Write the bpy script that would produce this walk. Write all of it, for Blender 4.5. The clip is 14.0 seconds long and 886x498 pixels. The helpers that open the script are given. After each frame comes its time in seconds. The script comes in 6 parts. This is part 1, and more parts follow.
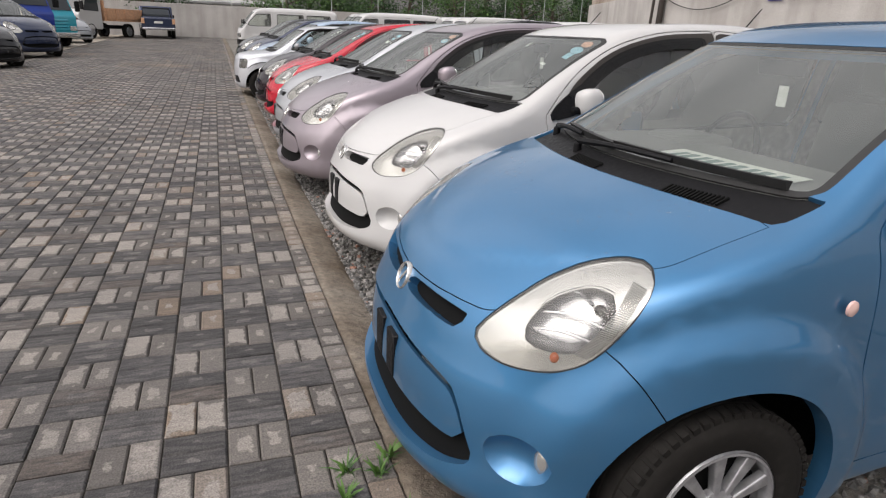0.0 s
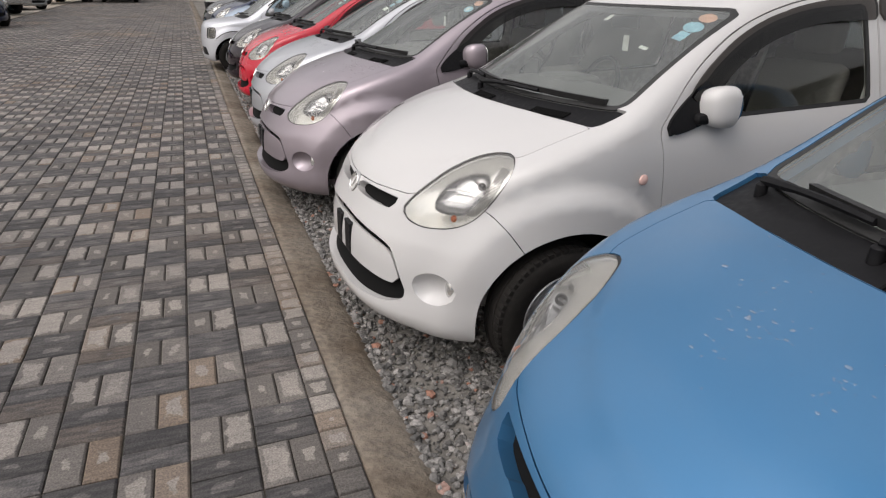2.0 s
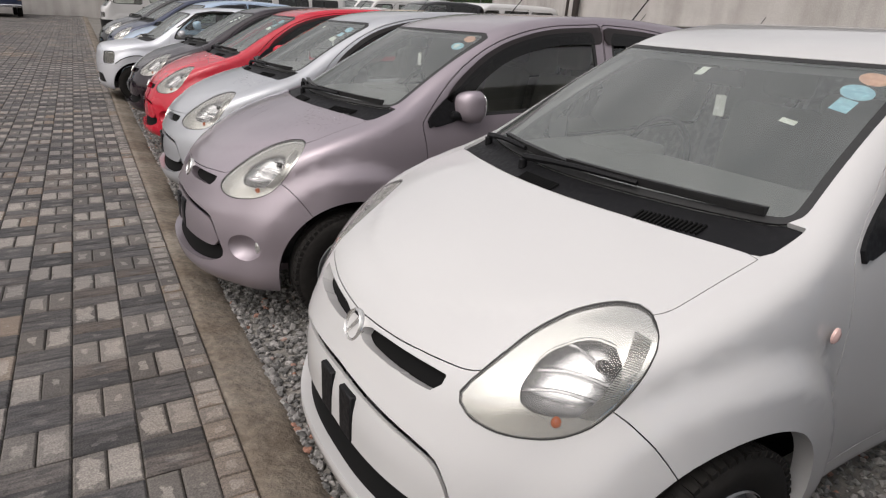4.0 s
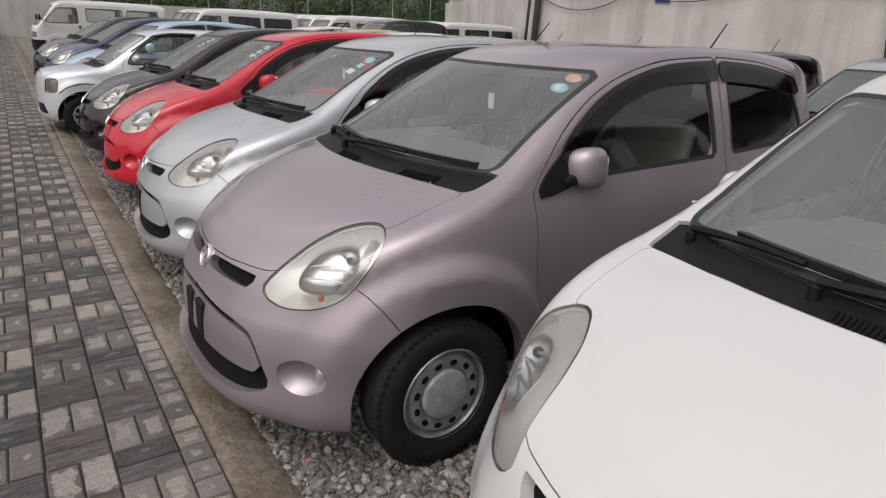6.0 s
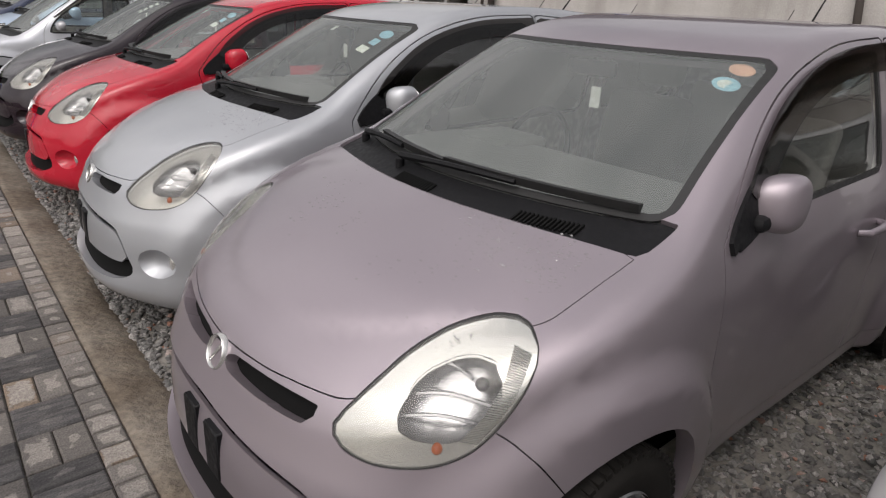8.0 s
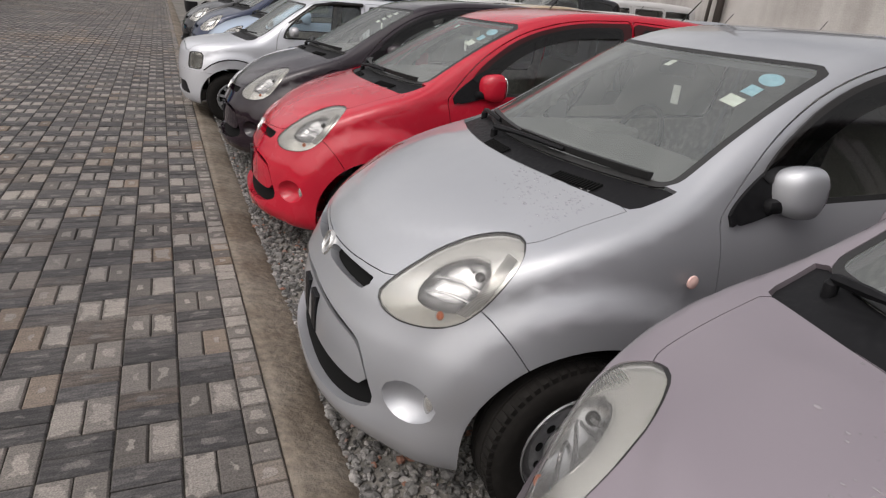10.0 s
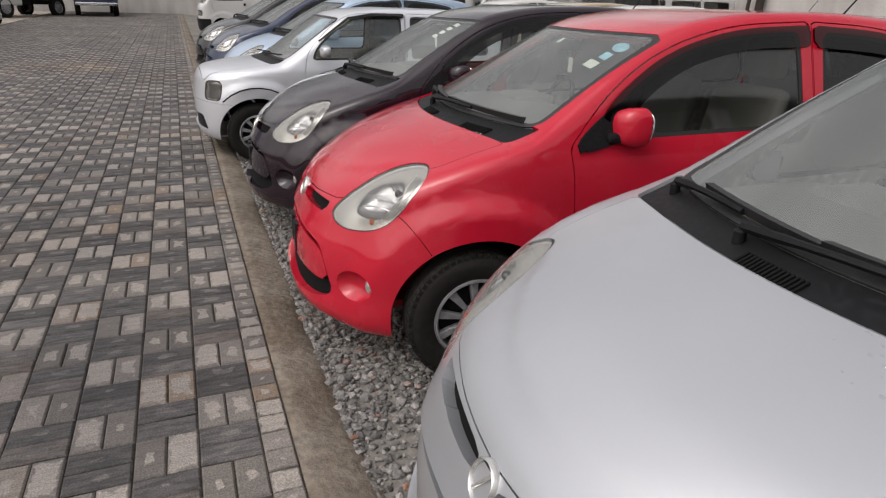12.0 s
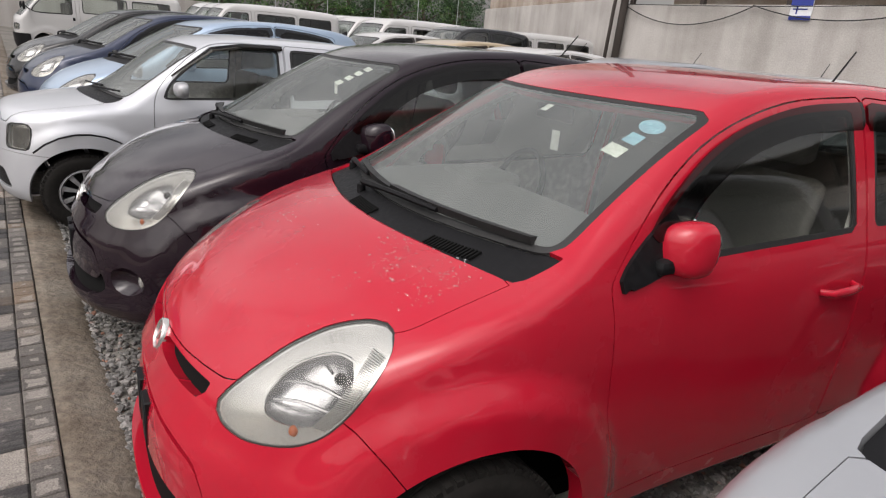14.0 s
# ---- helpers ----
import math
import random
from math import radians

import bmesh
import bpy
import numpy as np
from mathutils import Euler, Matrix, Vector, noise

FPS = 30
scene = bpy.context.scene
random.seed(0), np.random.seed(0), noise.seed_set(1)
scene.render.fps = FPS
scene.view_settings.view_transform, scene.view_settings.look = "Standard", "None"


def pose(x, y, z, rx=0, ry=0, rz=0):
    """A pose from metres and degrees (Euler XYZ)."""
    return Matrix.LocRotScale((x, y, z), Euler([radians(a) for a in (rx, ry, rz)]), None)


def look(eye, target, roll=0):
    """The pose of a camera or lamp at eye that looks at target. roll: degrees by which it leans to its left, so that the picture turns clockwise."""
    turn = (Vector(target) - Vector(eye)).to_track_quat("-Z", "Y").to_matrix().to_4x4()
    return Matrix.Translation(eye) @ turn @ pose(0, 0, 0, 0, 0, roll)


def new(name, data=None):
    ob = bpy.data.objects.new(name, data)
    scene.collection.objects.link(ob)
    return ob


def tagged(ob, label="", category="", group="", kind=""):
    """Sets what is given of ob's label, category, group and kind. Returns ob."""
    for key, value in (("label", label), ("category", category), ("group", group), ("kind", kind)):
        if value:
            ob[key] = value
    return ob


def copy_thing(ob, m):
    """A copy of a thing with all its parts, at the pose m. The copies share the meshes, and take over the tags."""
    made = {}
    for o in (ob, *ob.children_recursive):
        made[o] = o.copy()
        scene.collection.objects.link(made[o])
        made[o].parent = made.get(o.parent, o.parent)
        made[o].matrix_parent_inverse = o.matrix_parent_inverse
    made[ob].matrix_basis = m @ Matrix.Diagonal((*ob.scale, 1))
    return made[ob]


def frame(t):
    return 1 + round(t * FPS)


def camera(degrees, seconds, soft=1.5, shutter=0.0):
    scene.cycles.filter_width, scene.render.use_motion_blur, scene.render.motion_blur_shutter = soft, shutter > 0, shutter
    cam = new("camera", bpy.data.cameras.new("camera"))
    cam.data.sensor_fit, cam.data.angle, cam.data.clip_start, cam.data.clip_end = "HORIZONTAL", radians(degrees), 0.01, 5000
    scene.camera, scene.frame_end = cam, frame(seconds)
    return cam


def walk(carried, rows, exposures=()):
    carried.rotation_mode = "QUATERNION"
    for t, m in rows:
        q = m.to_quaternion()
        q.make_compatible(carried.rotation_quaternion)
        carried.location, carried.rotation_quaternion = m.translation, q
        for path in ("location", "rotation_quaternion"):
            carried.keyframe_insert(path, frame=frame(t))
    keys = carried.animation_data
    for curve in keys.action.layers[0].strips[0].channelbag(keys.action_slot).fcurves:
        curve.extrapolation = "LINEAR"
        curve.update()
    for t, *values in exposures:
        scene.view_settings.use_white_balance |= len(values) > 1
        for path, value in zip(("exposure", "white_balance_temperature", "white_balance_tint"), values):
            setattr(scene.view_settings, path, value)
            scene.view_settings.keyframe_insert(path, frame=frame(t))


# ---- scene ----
cam = camera(70.98, 14.0, soft=1.2)
walk(cam, [
    (0.0, pose(0.000, 0.000, 1.338, 70.88, -2.29, -19.13)),
    (0.5, pose(-0.022, 0.409, 1.339, 67.61, -4.97, -22.91)),
    (1.0, pose(0.008, 0.734, 1.347, 68.15, -4.14, -30.66)),
    (1.5, pose(0.088, 1.042, 1.388, 70.95, -1.87, -21.55)),
    (2.0, pose(0.098, 1.270, 1.394, 67.38, -1.19, -21.23)),
    (2.5, pose(0.086, 1.580, 1.402, 69.93, -2.16, -31.04)),
    (3.0, pose(0.113, 1.882, 1.386, 70.12, 0.36, -28.11)),
    (3.5, pose(0.146, 2.154, 1.407, 69.34, -1.81, -25.16)),
    (3.7, pose(0.146, 2.256, 1.413, 69.17, -2.73, -27.31)),
    (5.8, pose(0.072, 3.391, 1.440, 72.04, -2.17, -32.36)),
    (6.0, pose(0.029, 3.502, 1.452, 71.17, -2.56, -33.98)),
    (6.5, pose(0.021, 3.742, 1.440, 69.59, -1.61, -32.69)),
    (7.0, pose(0.105, 4.042, 1.425, 68.53, -2.94, -25.82)),
    (7.5, pose(0.154, 4.241, 1.409, 65.77, -3.21, -31.44)),
    (8.0, pose(0.118, 4.509, 1.441, 68.62, -3.11, -39.22)),
    (8.5, pose(0.077, 4.776, 1.431, 68.72, -2.91, -29.18)),
    (8.7, pose(0.088, 4.944, 1.423, 68.34, -3.07, -24.96)),
    (10.8, pose(0.228, 6.189, 1.443, 68.40, -5.40, -22.99)),
    (11.0, pose(0.232, 6.327, 1.434, 69.60, -5.18, -27.12)),
    (11.5, pose(0.217, 6.613, 1.464, 69.81, -3.55, -32.62)),
    (12.0, pose(0.232, 6.942, 1.444, 68.46, -1.80, -21.97)),
    (12.5, pose(0.271, 7.198, 1.467, 68.48, -2.90, -21.55)),
    (13.0, pose(0.319, 7.527, 1.469, 70.26, -3.45, -32.65)),
    (13.5, pose(0.340, 7.828, 1.462, 68.32, -3.05, -33.87)),
    (14.0, pose(0.415, 8.084, 1.478, 71.62, -4.86, -34.38)),
], exposures=[(0.0, 0.2), (0.5, 0.16), (1.0, 0.03), (3.0, 0.02), (7.0, -0.08), (11.0, -0.04), (12.5, 0.06), (14.0, 0.14)])

# ---- world and sun: a bright overcast sky ----
world = bpy.data.worlds.new("overcast_sky")
scene.world = world
world.use_nodes = True
wt = world.node_tree
bg = wt.nodes["Background"]
sky = wt.nodes.new("ShaderNodeTexSky")
sky.sky_type = "NISHITA"
sky.sun_disc = False
sky.sun_elevation, sky.sun_rotation = radians(52), radians(250)
sky.dust_density, sky.air_density = 4.0, 1.6
grey = wt.nodes.new("ShaderNodeHueSaturation")
grey.inputs["Saturation"].default_value = 0.16
geo = wt.nodes.new("ShaderNodeTexCoord")
cloud = wt.nodes.new("ShaderNodeTexNoise")
cloud.inputs["Scale"].default_value = 2.1
cloud.inputs["Detail"].default_value = 7.0
cloud.inputs["Roughness"].default_value = 0.55
ramp = wt.nodes.new("ShaderNodeValToRGB")
ramp.color_ramp.elements[0].position, ramp.color_ramp.elements[0].color = 0.36, (0.62, 0.61, 0.635, 1)
ramp.color_ramp.elements[1].position, ramp.color_ramp.elements[1].color = 0.64, (1.42, 1.34, 1.31, 1)
mixw = wt.nodes.new("ShaderNodeMix")
mixw.data_type, mixw.blend_type = "RGBA", "MULTIPLY"
mixw.inputs["Factor"].default_value = 1.0
wt.links.new(sky.outputs[0], grey.inputs["Color"])
wt.links.new(geo.outputs["Generated"], cloud.inputs["Vector"])
wt.links.new(cloud.outputs["Fac"], ramp.inputs["Fac"])
wt.links.new(grey.outputs[0], mixw.inputs["A"])
wt.links.new(ramp.outputs[0], mixw.inputs["B"])
# an overcast sky is about three times brighter overhead than at the horizon
sepw = wt.nodes.new("ShaderNodeSeparateXYZ")
wt.links.new(geo.outputs["Generated"], sepw.inputs[0])
lift = wt.nodes.new("ShaderNodeMapRange")
lift.inputs["From Min"].default_value, lift.inputs["From Max"].default_value = 0.0, 1.0
lift.inputs["To Min"].default_value, lift.inputs["To Max"].default_value = 0.58, 1.34
wt.links.new(sepw.outputs["Z"], lift.inputs["Value"])
mixz = wt.nodes.new("ShaderNodeMix")
mixz.data_type, mixz.blend_type = "RGBA", "MULTIPLY"
mixz.inputs["Factor"].default_value = 1.0
wt.links.new(mixw.outputs["Result"], mixz.inputs["A"])
wt.links.new(lift.outputs[0], mixz.inputs["B"])
# and brighter on the side where the veiled sun stands
side = wt.nodes.new("ShaderNodeMapRange")
side.inputs["From Min"].default_value, side.inputs["From Max"].default_value = -1.0, 1.0
side.inputs["To Min"].default_value, side.inputs["To Max"].default_value = 1.12, 0.96
wt.links.new(sepw.outputs["X"], side.inputs["Value"])
mixs = wt.nodes.new("ShaderNodeMix")
mixs.data_type, mixs.blend_type = "RGBA", "MULTIPLY"
mixs.inputs["Factor"].default_value = 1.0
wt.links.new(mixz.outputs["Result"], mixs.inputs["A"])
wt.links.new(side.outputs[0], mixs.inputs["B"])
wt.links.new(mixs.outputs["Result"], bg.inputs["Color"])
bg.inputs["Strength"].default_value = 0.178
sun_data = bpy.data.lights.new("sun", "SUN")
sun_data.energy, sun_data.angle, sun_data.color = 0.5, radians(80), (1.0, 0.97, 0.93)
sun = new("sun", sun_data)
sun.matrix_world = look((0, 0, 30), (22, 8, 0))

# ---- materials ----
def node_mat(name, color=(0.5, 0.5, 0.5), rough=0.5, metal=0.0, spec=0.5):
    m = bpy.data.materials.new(name)
    m.use_nodes = True
    b = m.node_tree.nodes["Principled BSDF"]
    b.inputs["Base Color"].default_value = (*color, 1)
    b.inputs["Roughness"].default_value = rough
    b.inputs["Metallic"].default_value = metal
    b.inputs["Specular IOR Level"].default_value = spec
    return m


def noise_node(m, scale, detail=4.0, rough=0.55, coord="Object"):
    t = m.node_tree
    c = t.nodes.new("ShaderNodeTexCoord")
    n = t.nodes.new("ShaderNodeTexNoise")
    n.inputs["Scale"].default_value, n.inputs["Detail"].default_value, n.inputs["Roughness"].default_value = scale, detail, rough
    t.links.new(c.outputs[coord], n.inputs["Vector"])
    return n


def ramp_node(m, fac, stops):
    t = m.node_tree
    r = t.nodes.new("ShaderNodeValToRGB")
    while len(r.color_ramp.elements) < len(stops):
        r.color_ramp.elements.new(0.5)
    for e, (p, c) in zip(r.color_ramp.elements, stops):
        e.position, e.color = p, ((*c, 1) if len(c) == 3 else c)
    t.links.new(fac, r.inputs["Fac"])
    return r


def mix_node(m, a, b, fac=None, mode="MULTIPLY", amount=1.0):
    t = m.node_tree
    x = t.nodes.new("ShaderNodeMix")
    x.data_type, x.blend_type = "RGBA", mode
    x.inputs["Factor"].default_value = amount
    if fac is not None:
        t.links.new(fac, x.inputs["Factor"])
    for s, v in (("A", a), ("B", b)):
        if isinstance(v, tuple):
            x.inputs[s].default_value = (*v, 1)
        else:
            t.links.new(v, x.inputs[s])
    return x.outputs["Result"]


def bump_to(m, height, strength=0.3, dist=0.01):
    t = m.node_tree
    b = t.nodes.new("ShaderNodeBump")
    b.inputs["Strength"].default_value, b.inputs["Distance"].default_value = strength, dist
    t.links.new(height, b.inputs["Height"])
    t.links.new(b.outputs[0], t.nodes["Principled BSDF"].inputs["Normal"])
    return b


def set_color(m, sock):
    m.node_tree.links.new(sock, m.node_tree.nodes["Principled BSDF"].inputs["Base Color"])


def set_rough(m, fac, lo, hi):
    t = m.node_tree
    r = t.nodes.new("ShaderNodeMapRange")
    r.inputs["From Min"].default_value, r.inputs["From Max"].default_value = 0.3, 0.7
    r.inputs["To Min"].default_value, r.inputs["To Max"].default_value = lo, hi
    t.links.new(fac, r.inputs["Value"])
    t.links.new(r.outputs[0], t.nodes["Principled BSDF"].inputs["Roughness"])


def paint(name, color, metal=0.0, rough=0.32):
    """Car paint: pigment or flake under a clear coat, with thin dust."""
    dusty = min(1.0, 0.12 + max(color) * 1.3 * (1 if min(color) > 0.1 else 0.4))
    m = node_mat(name, color, rough, metal, 0.08)
    b = m.node_tree.nodes["Principled BSDF"]
    b.inputs["Coat Weight"].default_value = 0.8 if min(color) > 0.1 else 0.85
    b.inputs["Coat Roughness"].default_value = 0.02
    n = noise_node(m, 3.0, 6.0)
    dust = ramp_node(m, n.outputs["Fac"], [(0.42, (0, 0, 0)), (0.8, (0.06 * dusty,) * 3)])
    set_color(m, mix_node(m, color, (0.42, 0.41, 0.39), dust.outputs[0], "MIX"))
    f = noise_node(m, 900.0, 1.0)
    bump_to(m, f.outputs["Fac"], 0.04 if metal else 0.01, 0.001)
    set_rough(m, n.outputs["Fac"], rough - 0.05, rough + 0.1)
    return m


M = {}
M["blue"] = paint("blue_metallic_paint", (0.055, 0.182, 0.350), 0.65, 0.40)
M["white"] = paint("white_paint", (0.47, 0.465, 0.46), 0.0, 0.34)
M["mauve"] = paint("mauve_metallic_paint", (0.290, 0.252, 0.278), 0.62, 0.42)
M["silver"] = paint("silver_metallic_paint", (0.395, 0.405, 0.425), 0.62, 0.44)
M["red"] = paint("red_paint", (0.40, 0.008, 0.024), 0.0, 0.22)
M["plum"] = paint("dark_plum_paint", (0.010, 0.004, 0.008), 0.0, 0.2)
M["grey_silver"] = paint("light_silver_paint", (0.58, 0.59, 0.62), 0.5, 0.34)
M["sky_blue"] = paint("pale_blue_metallic_paint", (0.34, 0.43, 0.55), 0.5, 0.35)
M["black"] = paint("black_paint", (0.016, 0.016, 0.017), 0.0, 0.2)
M["navy"] = paint("dark_navy_paint", (0.02, 0.028, 0.06), 0.3, 0.3)
M["truck_blue"] = paint("strong_blue_truck_paint", (0.02, 0.05, 0.30), 0.0, 0.35)
M["turquoise"] = paint("turquoise_truck_paint", (0.04, 0.35, 0.45), 0.0, 0.45)
M["gold"] = paint("beige_gold_paint", (0.45, 0.36, 0.24), 0.4, 0.35)


def plastic(name, color, rough, scale=60.0):
    m = node_mat(name, color, rough)
    n = noise_node(m, scale, 5.0)
    set_color(m, mix_node(m, color, tuple(min(1.0, c * 1.9 + 0.004) for c in color), ramp_node(m, n.outputs["Fac"], [(0.45, (0, 0, 0)), (0.75, (0.6, 0.6, 0.6))]).outputs[0], "MIX"))
    set_rough(m, n.outputs["Fac"], rough - 0.1, rough + 0.12)
    bump_to(m, n.outputs["Fac"], 0.08, 0.002)
    return m


M["trim"] = plastic("black_plastic_trim", (0.007, 0.007, 0.0078), 0.5)
M["trim"].node_tree.nodes["Principled BSDF"].inputs["Specular IOR Level"].default_value = 0.14
M["rubber"] = plastic("black_rubber", (0.012, 0.012, 0.012), 0.6)
M["tread"] = plastic("worn_dusty_tyre_rubber", (0.012, 0.011, 0.010), 0.85, 40.0)
M["tread"].node_tree.nodes["Principled BSDF"].inputs["Specular IOR Level"].default_value = 0.15
M["rib"] = node_mat("fluted_lamp_edge", (0.50, 0.50, 0.49), 0.3, 0.8)
# near-black colour paints the shade of openings, wheel hollows and the underbody
M["gap"] = node_mat("gap_shade_black", (0.006, 0.006, 0.006), 0.8, 0, 0.1)
M["lining"] = plastic("cream_cabin_lining", (0.42, 0.405, 0.375), 0.8, 30.0)
M["seat"] = plastic("beige_grey_seat_fabric", (0.20, 0.19, 0.175), 0.9, 200.0)
M["dash"] = plastic("grey_dashboard_plastic", (0.12, 0.12, 0.115), 0.7, 80.0)
M["chrome"] = node_mat("chrome", (0.70, 0.70, 0.71), 0.12, 1.0)
M["steel"] = plastic("silver_wheel_paint", (0.33, 0.33, 0.34), 0.42, 20.0)
M["steel"].node_tree.nodes["Principled BSDF"].inputs["Metallic"].default_value = 0.7
M["cap"] = plastic("grey_hub_cap", (0.20, 0.20, 0.205), 0.45, 30.0)
M["amber"] = node_mat("amber_plastic", (0.36, 0.09, 0.03), 0.25)
M["marker"] = node_mat("clear_pink_marker_lens", (0.62, 0.42, 0.38), 0.2)
M["bulb_metal"] = node_mat("lamp_reflector", (0.42, 0.42, 0.43), 0.26, 0.95)
M["lamp_shell"] = node_mat("lamp_inner_shell", (0.60, 0.595, 0.575), 0.20, 0.75)
M["sticker_w"] = plastic("white_paper_sticker", (0.66, 0.68, 0.62), 0.6)
M["sticker_b"] = plastic("pale_blue_sticker", (0.30, 0.50, 0.60), 0.5)
M["sticker_o"] = plastic("orange_sticker", (0.60, 0.36, 0.26), 0.5)
M["plate"] = plastic("white_number_plate", (0.62, 0.62, 0.58), 0.5)


def glass(name, tint, rough=0.0, ior=1.45, haze=0.0, haze_tint=(0.78, 0.765, 0.72)):
    m = bpy.data.materials.new(name)
    m.use_nodes = True
    t = m.node_tree
    t.nodes.remove(t.nodes["Principled BSDF"])
    out = t.nodes["Material Output"]
    tr = t.nodes.new("ShaderNodeBsdfTransparent")
    tr.inputs[0].default_value = (*tint, 1)
    gl = t.nodes.new("ShaderNodeBsdfGlossy")
    gl.inputs["Roughness"].default_value = rough
    fr = t.nodes.new("ShaderNodeFresnel")
    fr.inputs["IOR"].default_value = ior
    mx = t.nodes.new("ShaderNodeMixShader")
    t.links.new(fr.outputs[0], mx.inputs[0])
    t.links.new(tr.outputs[0], mx.inputs[1])
    t.links.new(gl.outputs[0], mx.inputs[2])
    last = mx.outputs[0]
    if haze:
        # a diffuse share: milky lens plastic, painted sky veil on windscreens, glint on drops
        df = t.nodes.new("ShaderNodeBsdfDiffuse")
        df.inputs["Color"].default_value = (*haze_tint, 1)
        hz = t.nodes.new("ShaderNodeMixShader")
        hz.inputs[0].default_value = haze
        t.links.new(last, hz.inputs[1])
        t.links.new(df.outputs[0], hz.inputs[2])
        last = hz.outputs[0]
    t.links.new(last, out.inputs["Surface"])
    return m


# the windscreen's grey-green haze paints the sky's veiling reflection into the glass
M["screen"] = glass("windscreen_glass", (0.88, 0.93, 0.90), 0.012, 2.3, 0.10, (0.42, 0.46, 0.43))
M["window"] = glass("tinted_side_glass", (0.90, 0.95, 0.92), 0.01, 1.85)
M["visor"] = glass("smoked_visor_plastic", (0.13, 0.115, 0.105), 0.08, 1.45)
M["dark_glass"] = glass("privacy_glass", (0.26, 0.29, 0.29), 0.01, 1.6)
M["lens"] = glass("headlamp_lens", (0.97, 0.97, 0.95), 0.03, 1.38, 0.05)

# ---- mesh tools ----
def part(name, bm, material, parent=None, label="", smooth=False):
    """Links a bmesh as one mesh object under a thing or a part."""
    me = bpy.data.meshes.new(name)
    bm.to_mesh(me)
    bm.free()
    return part_mesh(name, me, material, parent, label, smooth)


def part_mesh(name, me, material, parent=None, label="", smooth=False):
    if material is not None:
        me.materials.append(material)
    if smooth:
        me.polygons.foreach_set("use_smooth", [True] * len(me.polygons))
    ob = new(name, me)
    ob.parent = parent
    if label:
        tagged(ob, label)
    return ob


def thing(name, m, label, category, group="", kind=""):
    ob = new(name)
    ob.matrix_basis = m
    return tagged(ob, label, category, group, kind)


def box_bm(x0, x1, y0, y1, z0, z1, bevel=0.0, segments=2, bm=None):
    own = bmesh.new()
    bmesh.ops.create_cube(own, size=1)
    for v in own.verts:
        v.co = Vector(((x0 + x1) / 2 + v.co.x * (x1 - x0), (y0 + y1) / 2 + v.co.y * (y1 - y0), (z0 + z1) / 2 + v.co.z * (z1 - z0)))
    if bevel:
        bmesh.ops.bevel(own, geom=own.edges[:], offset=bevel, segments=segments, affect="EDGES", profile=0.5)
    if bm is None:
        return own
    me = bpy.data.meshes.new("tmp")
    own.to_mesh(me)
    own.free()
    bm.from_mesh(me)
    bpy.data.meshes.remove(me)
    return bm


def prism_bm(outline, axis, a, b, bevel=0.0, segments=2):
    """A flat outline of 2D points pushed from a to b along an axis."""
    bm = bmesh.new()
    put = {"x": lambda p, t: (t, p[0], p[1]), "y": lambda p, t: (p[0], t, p[1]), "z": lambda p, t: (p[0], p[1], t)}[axis]
    lo = [bm.verts.new(put(p, a)) for p in outline]
    hi = [bm.verts.new(put(p, b)) for p in outline]
    n = len(outline)
    bm.faces.new(lo)
    bm.faces.new(hi[::-1])
    for i in range(n):
        bm.faces.new((lo[i], hi[i], hi[(i + 1) % n], lo[(i + 1) % n]))
    bmesh.ops.recalc_face_normals(bm, faces=bm.faces[:])
    if bevel:
        bmesh.ops.bevel(bm, geom=bm.edges[:], offset=bevel, segments=segments, affect="EDGES", profile=0.5)
    return bm


def lathe_bm(profile, steps=48, axis="y", closed=False):
    """Turns (radius, along) points round an axis."""
    bm = bmesh.new()
    rings = []
    for r, a in profile:
        ring = []
        for i in range(steps):
            t = 2 * math.pi * i / steps
            c, s = r * math.cos(t), r * math.sin(t)
            ring.append(bm.verts.new({"y": (c, a, s), "x": (a, c, s), "z": (c, s, a)}[axis]))
        rings.append(ring)
    pairs = list(zip(rings, rings[1:])) + ([(rings[-1], rings[0])] if closed else [])
    for p, q in pairs:
        for i in range(steps):
            bm.faces.new((p[i], p[(i + 1) % steps], q[(i + 1) % steps], q[i]))
    if not closed:
        for ring in (rings[0], rings[-1]):
            bm.faces.new(ring)
    bmesh.ops.recalc_face_normals(bm, faces=bm.faces[:])
    return bm


def tube_bm(points, radius, sides=8, bm=None):
    """A round rod along points; radius may be a list."""
    bm = bm or bmesh.new()
    pts = [Vector(p) for p in points]
    rad = radius if isinstance(radius, (list, tuple)) else [radius] * len(pts)
    rings = []
    for i, p in enumerate(pts):
        d = (pts[min(i + 1, len(pts) - 1)] - pts[max(i - 1, 0)]).normalized()
        side = d.cross(Vector((0, 0, 1)) if abs(d.z) < 0.95 else Vector((1, 0, 0))).normalized()
        up = side.cross(d)
        rings.append([bm.verts.new(p + rad[i] * (math.cos(2 * math.pi * k / sides) * side + math.sin(2 * math.pi * k / sides) * up)) for k in range(sides)])
    for p, q in zip(rings, rings[1:]):
        for k in range(sides):
            bm.faces.new((p[k], p[(k + 1) % sides], q[(k + 1) % sides], q[k]))
    bm.faces.new(rings[0][::-1])
    bm.faces.new(rings[-1])
    return bm


